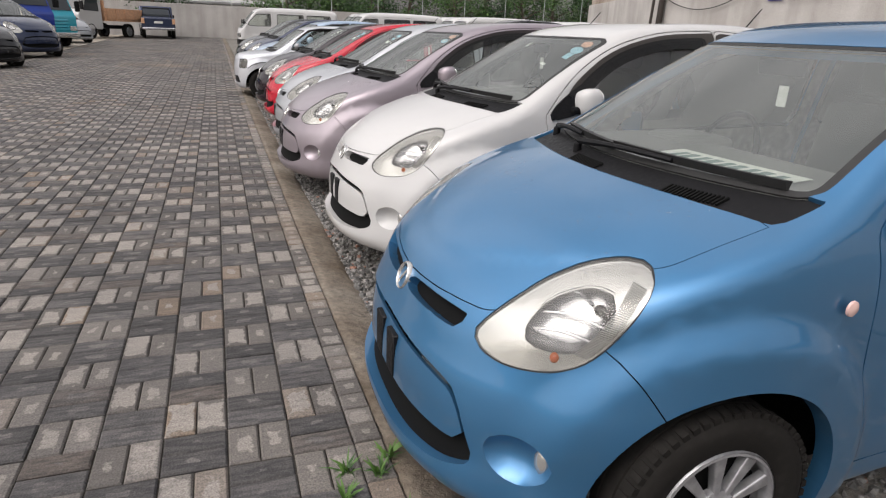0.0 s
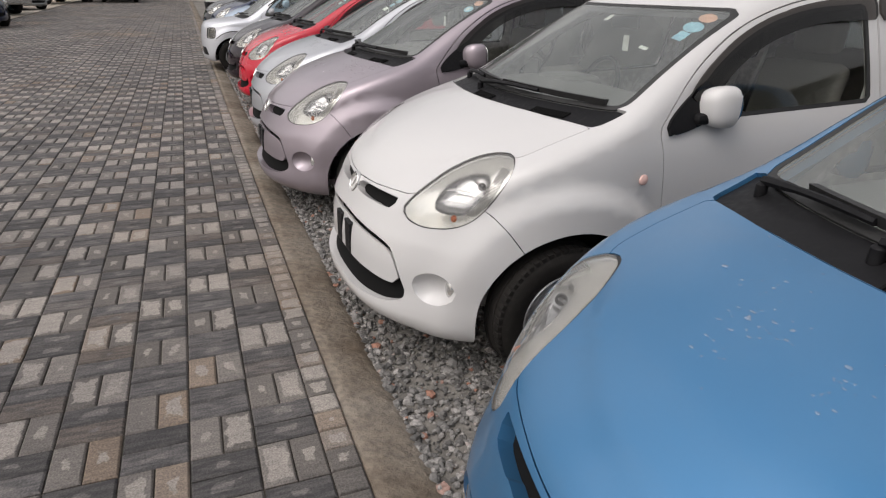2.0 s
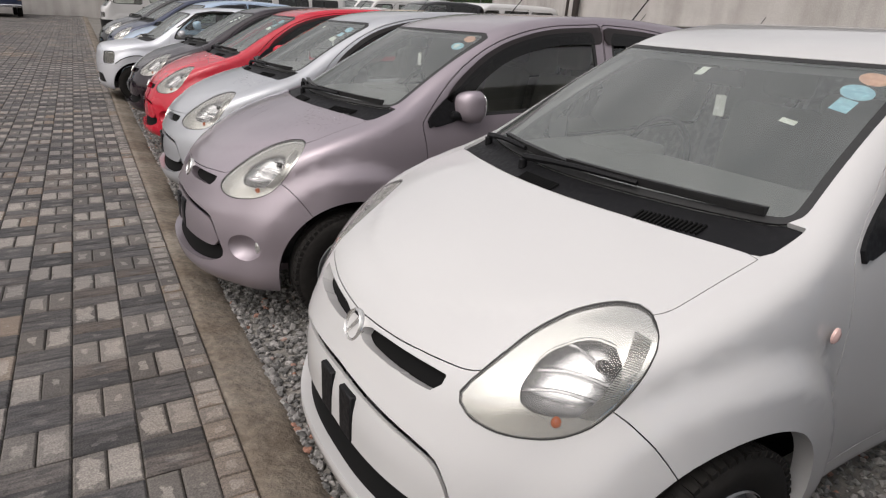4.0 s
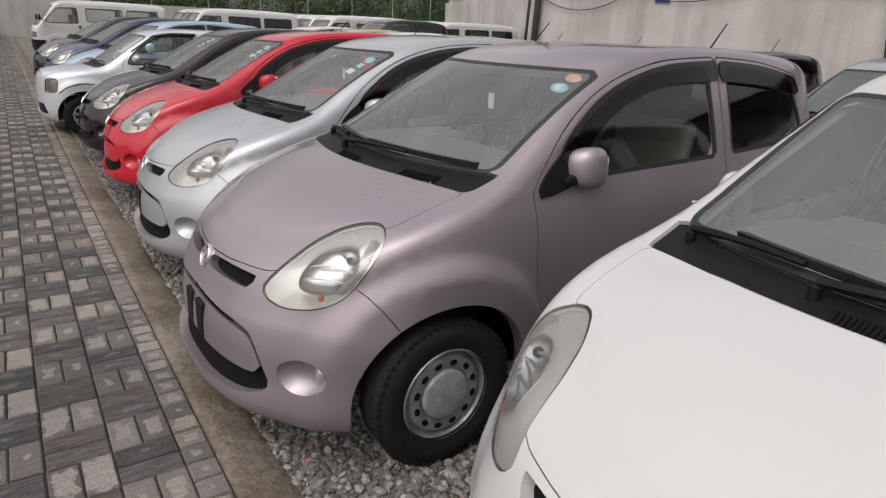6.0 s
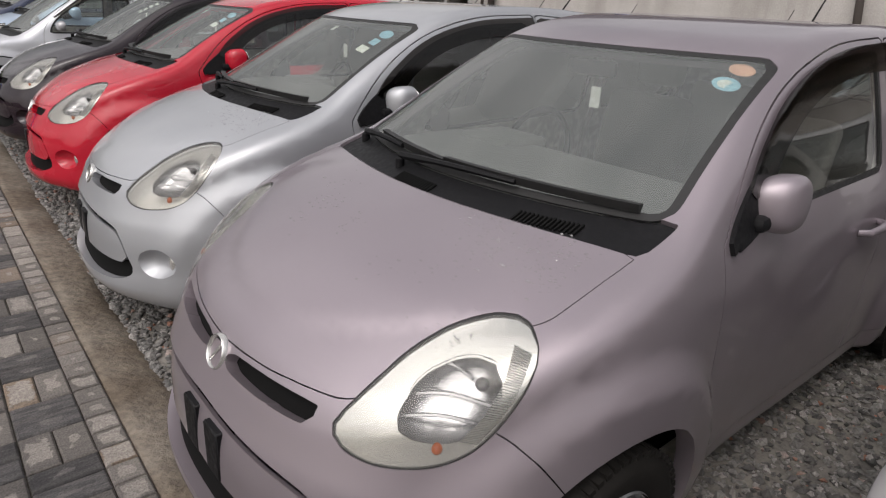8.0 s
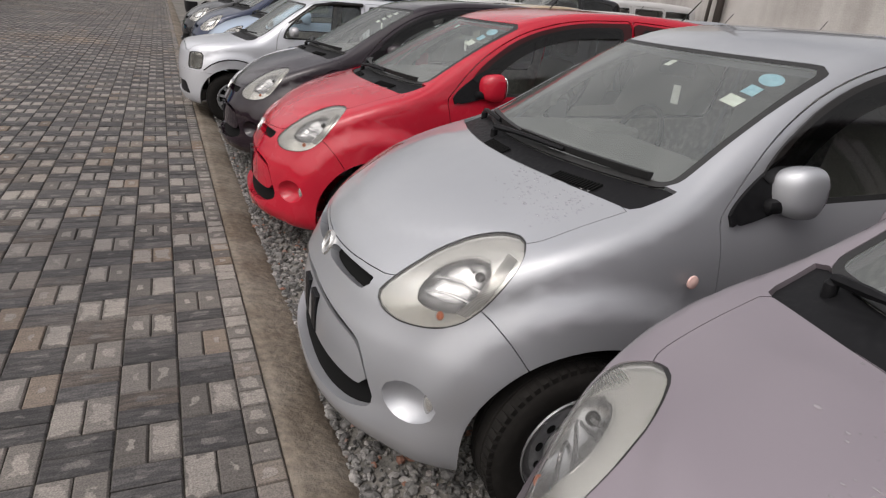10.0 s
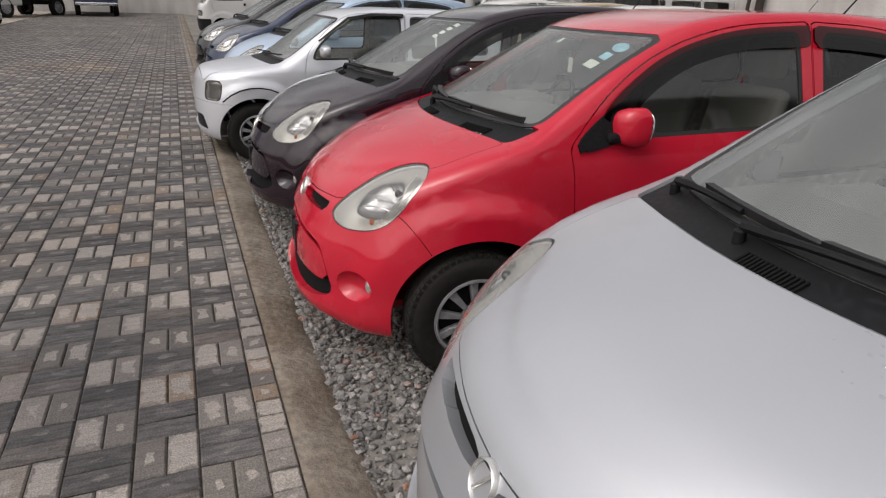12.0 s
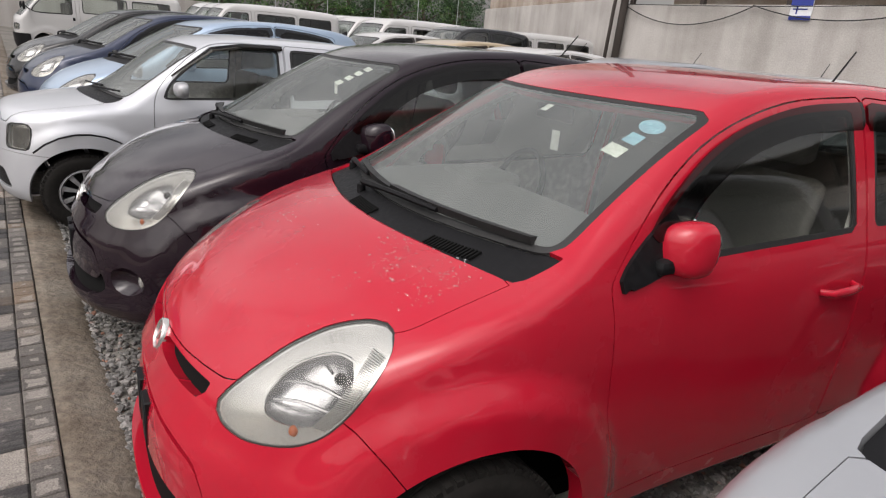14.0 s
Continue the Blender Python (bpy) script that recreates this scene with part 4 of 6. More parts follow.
DROPS = [drops_mesh(1, 330, lambda r: (r.uniform(0.55, 0.8), -r.uniform(0.25, 0.6))),
         drops_mesh(2, 200, lambda r: (r.uniform(0.25, 0.8), r.uniform(-0.58, 0.58)))]


def on_screen(car, bm, u, y, mat, name, label):
    """Lays a flat bmesh of the xy plane on the windscreen's inside at (u, y)."""
    x = u + 0.13 * (abs(y) / 0.65) ** 2
    p = to_plan([[x, y, SURF(x, y)]])
    e = 2e-3
    shape = lambda a: body_function_hatch(from_plan(a))
    g = np.array([(shape(p + e * d) - shape(p - e * d))[0] for d in np.eye(3)])
    n = Vector(g).normalized()
    tx = Vector((0, -1, 0)) - n * n.dot(Vector((0, -1, 0)))
    tx.normalize()
    ty = n.cross(tx)
    o = part(name, bm, mat, car, label)
    m = Matrix((tx, ty, n)).transposed().to_4x4()
    m.translation = Vector(p[0]) - n * 0.006
    o.matrix_basis = m
    return o


def disc_bm(r, sx=1.0, h=0.0008):
    bm = lathe_bm([(r, 0.0), (r, h), (0.0005, h)], 24, "z")
    bmesh.ops.scale(bm, verts=bm.verts[:], vec=(sx, 1, 1))
    return bm


def dress(car, colour):
    oval = lambda u, y, r, k, w=1.25: on_screen(car, disc_bm(r, w), u, y, M[k], "round_sticker", "small round sticker")
    rect = lambda u, y, w, h, k: on_screen(car, box_bm(-w / 2, w / 2, -h / 2, h / 2, 0, 0.0008), u, y, M[k], "paper_sticker", "small printed paper label")
    tag = part("hanging_tag", box_bm(1.395, 1.398, -0.06, -0.02, 1.20, 1.27), M["sticker_w"], car, "small white tag behind the windscreen")
    if colour == "mauve":
        oval(1.345, -0.55, 0.030, "sticker_o")
        oval(1.275, -0.545, 0.032, "sticker_b")
        oval(1.274, -0.5451, 0.020, "sticker_w")
    elif colour == "white":
        oval(1.335, -0.54, 0.032, "sticker_o")
        oval(1.27, -0.535, 0.036, "sticker_b")
        rect(1.21, -0.535, 0.05, 0.06, "sticker_b")
        rect(1.12, -0.45, 0.045, 0.02, "sticker_w")
        rect(1.30, -0.02, 0.03, 0.05, "sticker_w")
    elif colour in ("silver", "red"):
        oval(1.30, -0.52, 0.034, "sticker_b")
        rect(1.235, -0.515, 0.05, 0.05, "sticker_b")
        rect(1.175, -0.505, 0.065, 0.05, "sticker_w")
        rect(1.31, -0.08, 0.03, 0.04, "sticker_w")
    elif colour == "plum":
        for i in range(4):
            rect(1.20 + 0.045 * i, -0.43 - 0.012 * i, 0.05, 0.035, "sticker_w")
    elif colour == "blue":
        sheet_ob = part("paper_sheet", box_bm(-0.085, 0.085, -0.25, 0.25, 0, 0.002), M["sticker_w"], car, "white printed paper sheet on the dashboard")
        sheet_ob.matrix_basis = pose(1.045, -0.20, 1.036, 0, -2, 6)
        for i in range(9):
            y = -0.21 + i * 0.048
            part("print_bar", box_bm(-0.055 + 0.02 * (i % 3 == 0), 0.045, y, y + 0.026 + 0.008 * (i % 2), 0.0022, 0.003), M["print"], sheet_ob)
    if colour in ("blue", "mauve", "silver", "red"):
        for me in ((DROPS[1],) if colour == "blue" else DROPS if colour in ("mauve", "red") else (DROPS[0],)):
            o = new("rain_water", me)
            o.parent = car
            o.visible_shadow = False
            tagged(o, "clear rain drops standing on the hood", "", "", "stuff")


for o in [o for o in scene.collection.objects if o.name.startswith("hatchback_car") and o.parent is None]:
    for x, y, a, colour, wheels, label in ROW:
        if abs(o.location.y - y) < 0.01 and abs(o.location.x - x) < 0.01:
            dress(o, colour)

# ---- ground: paving, concrete haunch, gravel, dirt ----
EDGE, UNIT, PHASE = 0.452, 0.205, 6.084


def rise(y):
    """The yard climbs a little towards its far end."""
    return 0.014 * np.maximum(0.0, np.asarray(y, float) - 11.0)


def earth_mat(name, a, b, c, scale, bump=0.6):
    m = node_mat(name, a, 0.92, 0, 0.2)
    n1, n2 = noise_node(m, scale, 8.0, 0.6), noise_node(m, scale * 14, 5.0, 0.65)
    r1 = ramp_node(m, n1.outputs["Fac"], [(0.32, a), (0.52, b), (0.72, c)])
    r2 = ramp_node(m, n2.outputs["Fac"], [(0.3, (0.6, 0.6, 0.6)), (0.7, (1.25, 1.23, 1.2))])
    set_color(m, mix_node(m, r1.outputs[0], r2.outputs[0]))
    bump_to(m, n2.outputs["Fac"], bump, 0.02)
    return m


M["gravel_bed"] = earth_mat("dusty_gravel_bed", (0.10, 0.095, 0.088), (0.155, 0.148, 0.136), (0.205, 0.19, 0.172), 1.2, 1.0)
M["haunch"] = earth_mat("stained_concrete_haunch", (0.105, 0.082, 0.060), (0.165, 0.141, 0.115), (0.225, 0.202, 0.174), 1.8, 0.8)
M["yard"] = earth_mat("pale_dusty_yard", (0.24, 0.21, 0.17), (0.30, 0.27, 0.23), (0.36, 0.33, 0.29), 0.5, 0.4)
M["joint"] = earth_mat("dark_sand_joint", (0.035, 0.032, 0.028), (0.055, 0.05, 0.043), (0.085, 0.075, 0.06), 6.0, 0.6)


def paver_mat(name, base, worn, stain, per_object, share):
    """Concrete paver: tone by piece, a worn pale heart, grain and streaks."""
    m = node_mat(name, base, 0.72, 0, 0.35)
    t = m.node_tree
    if per_object:
        rnd = t.nodes.new("ShaderNodeObjectInfo").outputs["Random"]
    else:
        rnd = t.nodes.new("ShaderNodeNewGeometry").outputs["Random Per Island"]
    uv = t.nodes.new("ShaderNodeUVMap")
    geo = t.nodes.new("ShaderNodeNewGeometry")
    pos = geo.outputs["Position"]

    def tex(scale, detail, stretch=(1, 1, 1)):
        mp = t.nodes.new("ShaderNodeMapping")
        mp.inputs["Scale"].default_value = stretch
        t.links.new(pos, mp.inputs["Vector"])
        n = t.nodes.new("ShaderNodeTexNoise")
        n.inputs["Scale"].default_value, n.inputs["Detail"].default_value = scale, detail
        t.links.new(mp.outputs[0], n.inputs["Vector"])
        return n.outputs["Fac"]

    def math_(op, a, b):
        x = t.nodes.new("ShaderNodeMath")
        x.operation = op
        for i, v in enumerate((a, b)):
            if isinstance(v, (int, float)):
                x.inputs[i].default_value = v
            else:
                t.links.new(v, x.inputs[i])
        return x.outputs[0]

    tone = ramp_node(m, rnd, [(0.0, tuple(0.66 * c for c in base)), (0.45, base), (0.85, tuple(1.32 * c for c in base)), (0.96, tuple(1.2 * c for c in stain)), (1.0, stain)])
    sep = t.nodes.new("ShaderNodeSeparateXYZ")
    t.links.new(uv.outputs[0], sep.inputs[0])
    du = math_("ABSOLUTE", math_("SUBTRACT", sep.outputs[0], 0.5), 0)
    dv = math_("ABSOLUTE", math_("SUBTRACT", sep.outputs[1], 0.5), 0)
    edge = math_("MAXIMUM", du, dv)
    blot = math_("ADD", edge, math_("MULTIPLY", math_("SUBTRACT", tex(22.0, 5.0), 0.5), 0.55))
    pick = math_("MULTIPLY", math_("FRACT", math_("MULTIPLY", rnd, 17.31), 0), 0.42 * share)
    mask = ramp_node(m, math_("SUBTRACT", blot, pick), [(0.02, (0.9, 0.9, 0.9)), (0.07, (0, 0, 0))])
    col = mix_node(m, tone.outputs[0], worn, mask.outputs[0], "MIX")
    grain = ramp_node(m, tex(160.0, 4.0), [(0.3, (0.62, 0.62, 0.62)), (0.7, (1.3, 1.3, 1.3))])
    big = ramp_node(m, tex(0.9, 6.0), [(0.32, (0.72, 0.71, 0.71)), (0.68, (1.18, 1.15, 1.1))])
    streak = ramp_node(m, tex(10.0, 6.0, (1.0, 5.0, 1.0)), [(0.42, (0.58, 0.59, 0.62)), (0.56, (1.05, 1.05, 1.05))])
    warm = ramp_node(m, tex(0.33, 3.0), [(0.55, (1, 1, 1)), (0.72, (1.16, 1.02, 0.86))])
    col = mix_node(m, col, grain.outputs[0])
    col = mix_node(m, col, big.outputs[0])
    col = mix_node(m, col, streak.outputs[0], amount=0.9 if share < 0.5 else 0.3)
    col = mix_node(m, col, warm.outputs[0])
    set_color(m, col)
    bump_to(m, tex(120.0, 6.0), 0.7, 0.004)
    return m


for suffix, per_object in (("", False), ("_piece", True)):
    M["paver_light" + suffix] = paver_mat("grey_concrete_paver" + suffix, (0.130, 0.120, 0.112), (0.250, 0.232, 0.214), (0.150, 0.118, 0.092), per_object, 1.0)
    M["paver_dark" + suffix] = paver_mat("slate_grey_paver" + suffix, (0.070, 0.067, 0.067), (0.128, 0.121, 0.116), (0.082, 0.069, 0.060), per_object, 0.35)


def paver_block(w, l, h=0.05, c=0.006):
    """Corner points and faces of one chamfered paver about the origin, its top at 0."""
    a, b = w / 2, l / 2
    sq = lambda x, y, z: [(-x, -y, z), (x, -y, z), (x, y, z), (-x, y, z)]
    v = np.array(sq(a - c, b - c, 0.0) + sq(a, b, -c) + sq(a, b, -h))
    f = [(0, 1, 2, 3)] + [(i, 4 + i, 4 + (i + 1) % 4, (i + 1) % 4) for i in range(4)] + [(4 + i, 8 + i, 8 + (i + 1) % 4, 4 + (i + 1) % 4) for i in range(4)]
    return v, f


def paver_places():
    """Every paver: x, y, quarter turn, light or dark."""
    rows = []
    j0, j1 = int((-2.2 - PHASE) / UNIT), int((45.6 - PHASE) / UNIT)
    x_in = EDGE - 0.1
    for j in range(j0, j1):
        yc = PHASE + (j + 0.5) * UNIT
        rows += [(EDGE - 0.05, yc - UNIT / 4, 2, 1), (EDGE - 0.05, yc + UNIT / 4, 2, 1)]
        for k in range(27):
            xc = x_in - (k + 0.5) * UNIT
            if (j + k) % 2 == 0:
                rows += [(xc - UNIT / 4, yc, 0, 1), (xc + UNIT / 4, yc, 0, 1)]
            else:
                rows += [(xc, yc - UNIT / 4, 1, 0), (xc, yc + UNIT / 4, 1, 0)]
    return rows


def build_paving():
    bed = bmesh.new()
    ys = [-3.0, 11.0, 46.0]
    lines = [[bed.verts.new((x, y, float(rise(y)) - 0.011)) for x in (-5.28, EDGE)] for y in ys]
    low = [[bed.verts.new((x, y, float(rise(y)) - 0.30)) for x in (-5.28, EDGE)] for y in ys]
    for a, b, c, d in zip(lines, lines[1:], low, low[1:]):
        bed.faces.new((a[0], a[1], b[1], b[0]))
        bed.faces.new((a[1], c[1], d[1], b[1]))
        bed.faces.new((c[0], a[0], b[0], d[0]))
    road = tagged(part("road", bed, M["joint"]), "grey basket-weave concrete block paving with dark sanded joints", "paving", "", "structure")
    rng = np.random.default_rng(5)
    v0, f0 = paver_block(0.0975, 0.2)
    places = paver_places()
    near = [i for i, (x, y, t, l) in enumerate(places) if 2.4 < y < 7.2 and x > -0.27]
    near = set(near[:300])
    meshes = {}
    half = v0 * np.array([1.0, 0.487, 1.0])
    for l in (0, 1, 2):
        me = bpy.data.meshes.new("paver")
        me.from_pydata((half if l == 2 else v0).tolist(), [], f0)
        me.materials.append(M["paver_light_piece" if l else "paver_dark_piece"])
        uv = me.uv_layers.new(name="UVMap")
        for lp in me.loops:
            c = v0[lp.vertex_index]
            uv.data[lp.index].uv = (c[0] / 0.0975 + 0.5, c[1] / 0.2 + 0.5)
        meshes[l] = me
    V, F, U, K = [], [], [], []
    base = 0
    fa = np.array(f0)
    for i, (x, y, t, l) in enumerate(places):
        dz, tx, ty, rz = rng.normal(0, 0.0012), rng.normal(0, 0.006), rng.normal(0, 0.006), rng.normal(0, 0.006)
        z = float(rise(y)) + dz
        if i in near:
            o = new("paver", meshes[2 if t == 2 else l])
            o.parent = road
            o.matrix_basis = Matrix.LocRotScale((x, y, z), Euler((tx, ty, rz + t % 2 * math.pi / 2)), None)
            continue
        a = rz + t % 2 * math.pi / 2
        v = half if t == 2 else v0
        c, s_ = math.cos(a), math.sin(a)
        p = np.stack([v[:, 0] * c - v[:, 1] * s_ + x, v[:, 0] * s_ + v[:, 1] * c + y, v[:, 2] + z + tx * v[:, 0] + ty * v[:, 1]], 1)
        V.append(p)
        F.append(fa + base)
        base += len(v0)
        K.append(np.full(len(f0), l))
        U.append(np.stack([v0[fa.ravel(), 0] / 0.0975 + 0.5, v0[fa.ravel(), 1] / 0.2 + 0.5], 1))
    V, F = np.concatenate(V), np.concatenate(F)
    me = bpy.data.meshes.new("pavers")
    me.vertices.add(len(V))
    me.vertices.foreach_set("co", V.ravel())
    me.loops.add(F.size)
    me.loops.foreach_set("vertex_index", F.ravel())
    me.polygons.add(len(F))
    me.polygons.foreach_set("loop_start", np.arange(0, F.size, 4))
    me.polygons.foreach_set("use_smooth", np.zeros(len(F), bool))
    me.materials.append(M["paver_dark"])
    me.materials.append(M["paver_light"])
    me.polygons.foreach_set("material_index", np.concatenate(K))
    me.update(calc_edges=True)
    me.uv_layers.new(name="UVMap").data.foreach_set("uv", np.concatenate(U).ravel())
    ob = new("pavers", me)
    ob.parent = road
    tagged(ob, "light and dark concrete pavers laid in pairs", "", "", "stuff")


def sheet(name, xs, ys, zf, mat, label, kind="structure"):
    bm = bmesh.new()
    g = [[bm.verts.new((x, y, zf(x, y))) for x in xs] for y in ys]
    for a, b in zip(g, g[1:]):
        for i in range(len(xs) - 1):
            bm.faces.new((a[i], a[i + 1], b[i + 1], b[i]))
    return tagged(part(name, bm, mat, smooth=True), label, "", "", kind)


def build_ground():
    zf = lambda x, y: -0.065 + float(rise(min(max(y, -50.0), 60.0))) - (0.0 if -5.3 > x or x > 0.6 else 0.16)
    xs = [-600, -150, -60, -20, -5.35, -5.29, 0.60, 0.62, 6, 12, 20, 60, 150, 600]
    ys = [-600, -150, -40, -3, 0, 11, 30, 46, 60, 150, 600]
    sheet("ground", xs, ys, zf, M["gravel_bed"], "dusty grey gravel ground of the car yard")
    yard = lambda x, y: float(rise(y)) - 0.03
    sheet("pavement", [-30, -14, -5.285], [-3, 11, 30, 45.8], yard, M["yard"], "pale dusty concrete strip beside the paving")
    # sloping concrete haunch beside the paving
    bm = bmesh.new()
    prof = [(EDGE + 0.004, -0.10), (EDGE + 0.004, -0.004), (EDGE + 0.06, -0.012), (EDGE + 0.13, -0.026), (0.63, -0.040), (0.675, -0.062), (0.71, -0.12)]
    rows = []
    for i in range(320):
        y = -3 + i * 49.0 / 319
        z0 = float(rise(y))
        row = []
        for k, (x, z) in enumerate(prof):
            wob = noise.noise((x * 3, y * 1.6, 3.0)) * (0.035 if k > 3 else 0.004 if k > 1 else 0.0)
            up = noise.noise((x * 9, y * 7, 7.0)) * (0.006 if k > 1 else 0.0)
            row.append(bm.verts.new((x + wob, y, z + z0 + up)))
        rows.append(row)
    for a, b in zip(rows, rows[1:]):
        for k in range(len(prof) - 1):
            bm.faces.new((a[k], a[k + 1], b[k + 1], b[k]))
    tagged(part("kerb", bm, M["haunch"], smooth=True), "rough stained concrete strip holding the paving edge", "kerb", "", "structure")


def build_gravel():
    """Crushed stones beside the haunch and between the cars."""
    rng = np.random.default_rng(11)
    ico = bmesh.new()
    bmesh.ops.create_icosphere(ico, subdivisions=1, radius=1.0)
    iv = np.array([v.co[:] for v in ico.verts])
    fi = np.array([[v.index for v in f.verts] for f in ico.faces])
    ico.free()
    ov = np.array([(1, 0, 0), (-1, 0, 0), (0, 1, 0), (0, -1, 0), (0, 0, 1), (0, 0, -1)], float)
    of = np.array([(0, 2, 4), (2, 1, 4), (1, 3, 4), (3, 0, 4), (2, 0, 5), (1, 2, 5), (3, 1, 5), (0, 3, 5)])

    def stones(n, x, y, iv, fi, size):
        r = rng.gamma(5.0, size, n).clip(0.0055, 0.024)
        sc = np.stack([rng.uniform(0.75, 1.3, n), rng.uniform(0.75, 1.3, n), rng.uniform(0.5, 0.95, n)], 1) * r[:, None]
        a, b = rng.uniform(0, 6.28, n), rng.uniform(-0.6, 0.6, n)
        P = iv[None] * rng.uniform(0.72, 1.22, (n, len(iv), 1)) * sc[:, None]
        P = np.stack([P[..., 0], P[..., 1] * np.cos(b)[:, None] - P[..., 2] * np.sin(b)[:, None], P[..., 1] * np.sin(b)[:, None] + P[..., 2] * np.cos(b)[:, None]], -1)
        P = np.stack([P[..., 0] * np.cos(a)[:, None] - P[..., 1] * np.sin(a)[:, None], P[..., 0] * np.sin(a)[:, None] + P[..., 1] * np.cos(a)[:, None], P[..., 2]], -1)
        P += np.stack([x, y, -0.062 + r * 0.28 + rise(y)], 1)[:, None]
        return P.reshape(-1, 3), (fi[None] + (np.arange(n) * len(iv))[:, None, None]).reshape(-1, 3)

    n = 31000
    x = np.maximum(rng.uniform(0.60, 1.35, n), 0.66 + np.abs(rng.normal(0, 0.012, n)))
    V, F = stones(n, x, rng.uniform(-0.4, 16.0, n), iv, fi, 0.0020)
    # between the cars
    n = 36000
    gaps = np.array([0.75, 2.82, 4.87, 6.82, 8.78, 10.68])
    V2, F2 = stones(n, rng.uniform(1.0, 3.6, n), gaps[rng.integers(0, len(gaps), n)] + rng.uniform(-0.6, 0.6, n), ov, of, 0.0024)
    V, F = np.concatenate([V, V2]), np.concatenate([F, F2 + len(V)])
    me = bpy.data.meshes.new("gravel")
    me.vertices.add(len(V))
    me.vertices.foreach_set("co", V.ravel())
    me.loops.add(F.size)
    me.loops.foreach_set("vertex_index", F.ravel())
    me.polygons.add(len(F))
    me.polygons.foreach_set("loop_start", np.arange(0, F.size, 3))
    me.polygons.foreach_set("use_smooth", np.zeros(len(F), bool))
    me.update(calc_edges=True)
    m = node_mat("crushed_stone", (0.2, 0.19, 0.18), 0.8, 0, 0.3)
    g = m.node_tree.nodes.new("ShaderNodeNewGeometry")
    rr = ramp_node(m, g.outputs["Random Per Island"], [(0.0, (0.065, 0.063, 0.060)), (0.35, (0.130, 0.126, 0.120)), (0.7, (0.195, 0.188, 0.178)), (0.955, (0.29, 0.275, 0.26)), (0.985, (0.24, 0.12, 0.085)), (1.0, (0.26, 0.14, 0.1))])
    nn = noise_node(m, 90.0, 4.0)
    set_color(m, mix_node(m, rr.outputs[0], ramp_node(m, nn.outputs["Fac"], [(0.3, (0.65, 0.65, 0.65)), (0.7, (1.25, 1.25, 1.25))]).outputs[0]))
    bump_to(m, nn.outputs["Fac"], 0.4, 0.004)
    me.materials.append(m)
    tagged(new("gravel", me), "crushed grey stone gravel with a few reddish pieces", "gravel", "", "stuff")


build_ground()
build_gravel()

# ---- other vehicles ----
def quick_body(spec, fields, lo, hi, h=0.052):
    """Shared meshes of a further vehicle. fields: name, field, gap, material key, push, both sides."""
    f = body_function(spec)
    s = Shell(f, lo, hi, h)
    out = []
    lining = s.copy()
    lining.V = lining.V.copy()
    for name, field, gap, key, push, sides in fields:
        if key in ("screen", "window", "dark_glass"):
            lining.take(field)
    for wx in spec["wheels"]:
        for sh, r in ((lining, spec["arch"] + 0.01), (s, spec["arch"])):
            sh.take(lambda p: np.maximum(np.hypot(p[:, 0] - wx, p[:, 2] - 0.285) - r, 0.35 - np.abs(p[:, 1])))
    out.append(("cabin_lining", lining.mesh("cabin_lining", 0, -0.03), "lining"))
    for name, field, gap, key, push, sides in fields:
        inner, seam = s.take(field, gap)
        glassy = key in ("screen", "window", "dark_glass", "lens")
        for sg in ((-1, 1) if sides else (0,)):
            a = inner.side(sg) if sg else inner
            out.append((name, a.mesh(name, 0 if glassy else 0.015, push), key))
            if glassy and seam is not None:
                b = seam.side(sg) if sg else seam
                out.append((name + "_seal", b.mesh(name + "_seal", 0.01, -0.002), "rubber"))
            if key == "lens":
                out.append(("lamp_housing", a.mesh("lamp_housing", 0, -0.03), "lamp_shell"))
    out.append(("body", s.mesh("body", 0.04), None))
    out = [(n, m, k) for n, m, k in out if m is not None]
    for n, m, k in out:
        m.materials.append(M[k] if k else None)
    return out


def vehicle(name, m, parts, colour, wheels, label, category, group="", style="steel", radius=0.285, extra=()):
    car = thing(name, m, label, category, group)
    for n, me, key in parts:
        o = new(n, me)
        o.parent = car
        if key is None:
            o.material_slots[0].link = "OBJECT"
            o.material_slots[0].material = M[colour]
        if key in ("screen", "window", "lens", "dark_glass"):
            o.visible_shadow = False
    for x, y in wheels:
        for sg in (-1, 1):
            add_wheel(car, x, sg * y, style, radius, 30 * x)
    for n, bm, mat in extra:
        part(n, bm, mat, car, smooth=n in ("mirror", "headlight_ring"))
    return car


def mirror_bm(x, y, z, sx=0.07, sy=0.075, sz=0.065):
    bm = bmesh.new()
    bmesh.ops.create_uvsphere(bm, u_segments=20, v_segments=12, radius=1)
    e = lambda t: math.copysign(abs(t) ** 0.7, t)
    for v in bm.verts:
        v.co = Vector((x + sx * e(v.co.x) * (1.0 if v.co.x < 0 else 0.3), y + sy * e(v.co.y), z + sz * e(v.co.z)))
    return bm


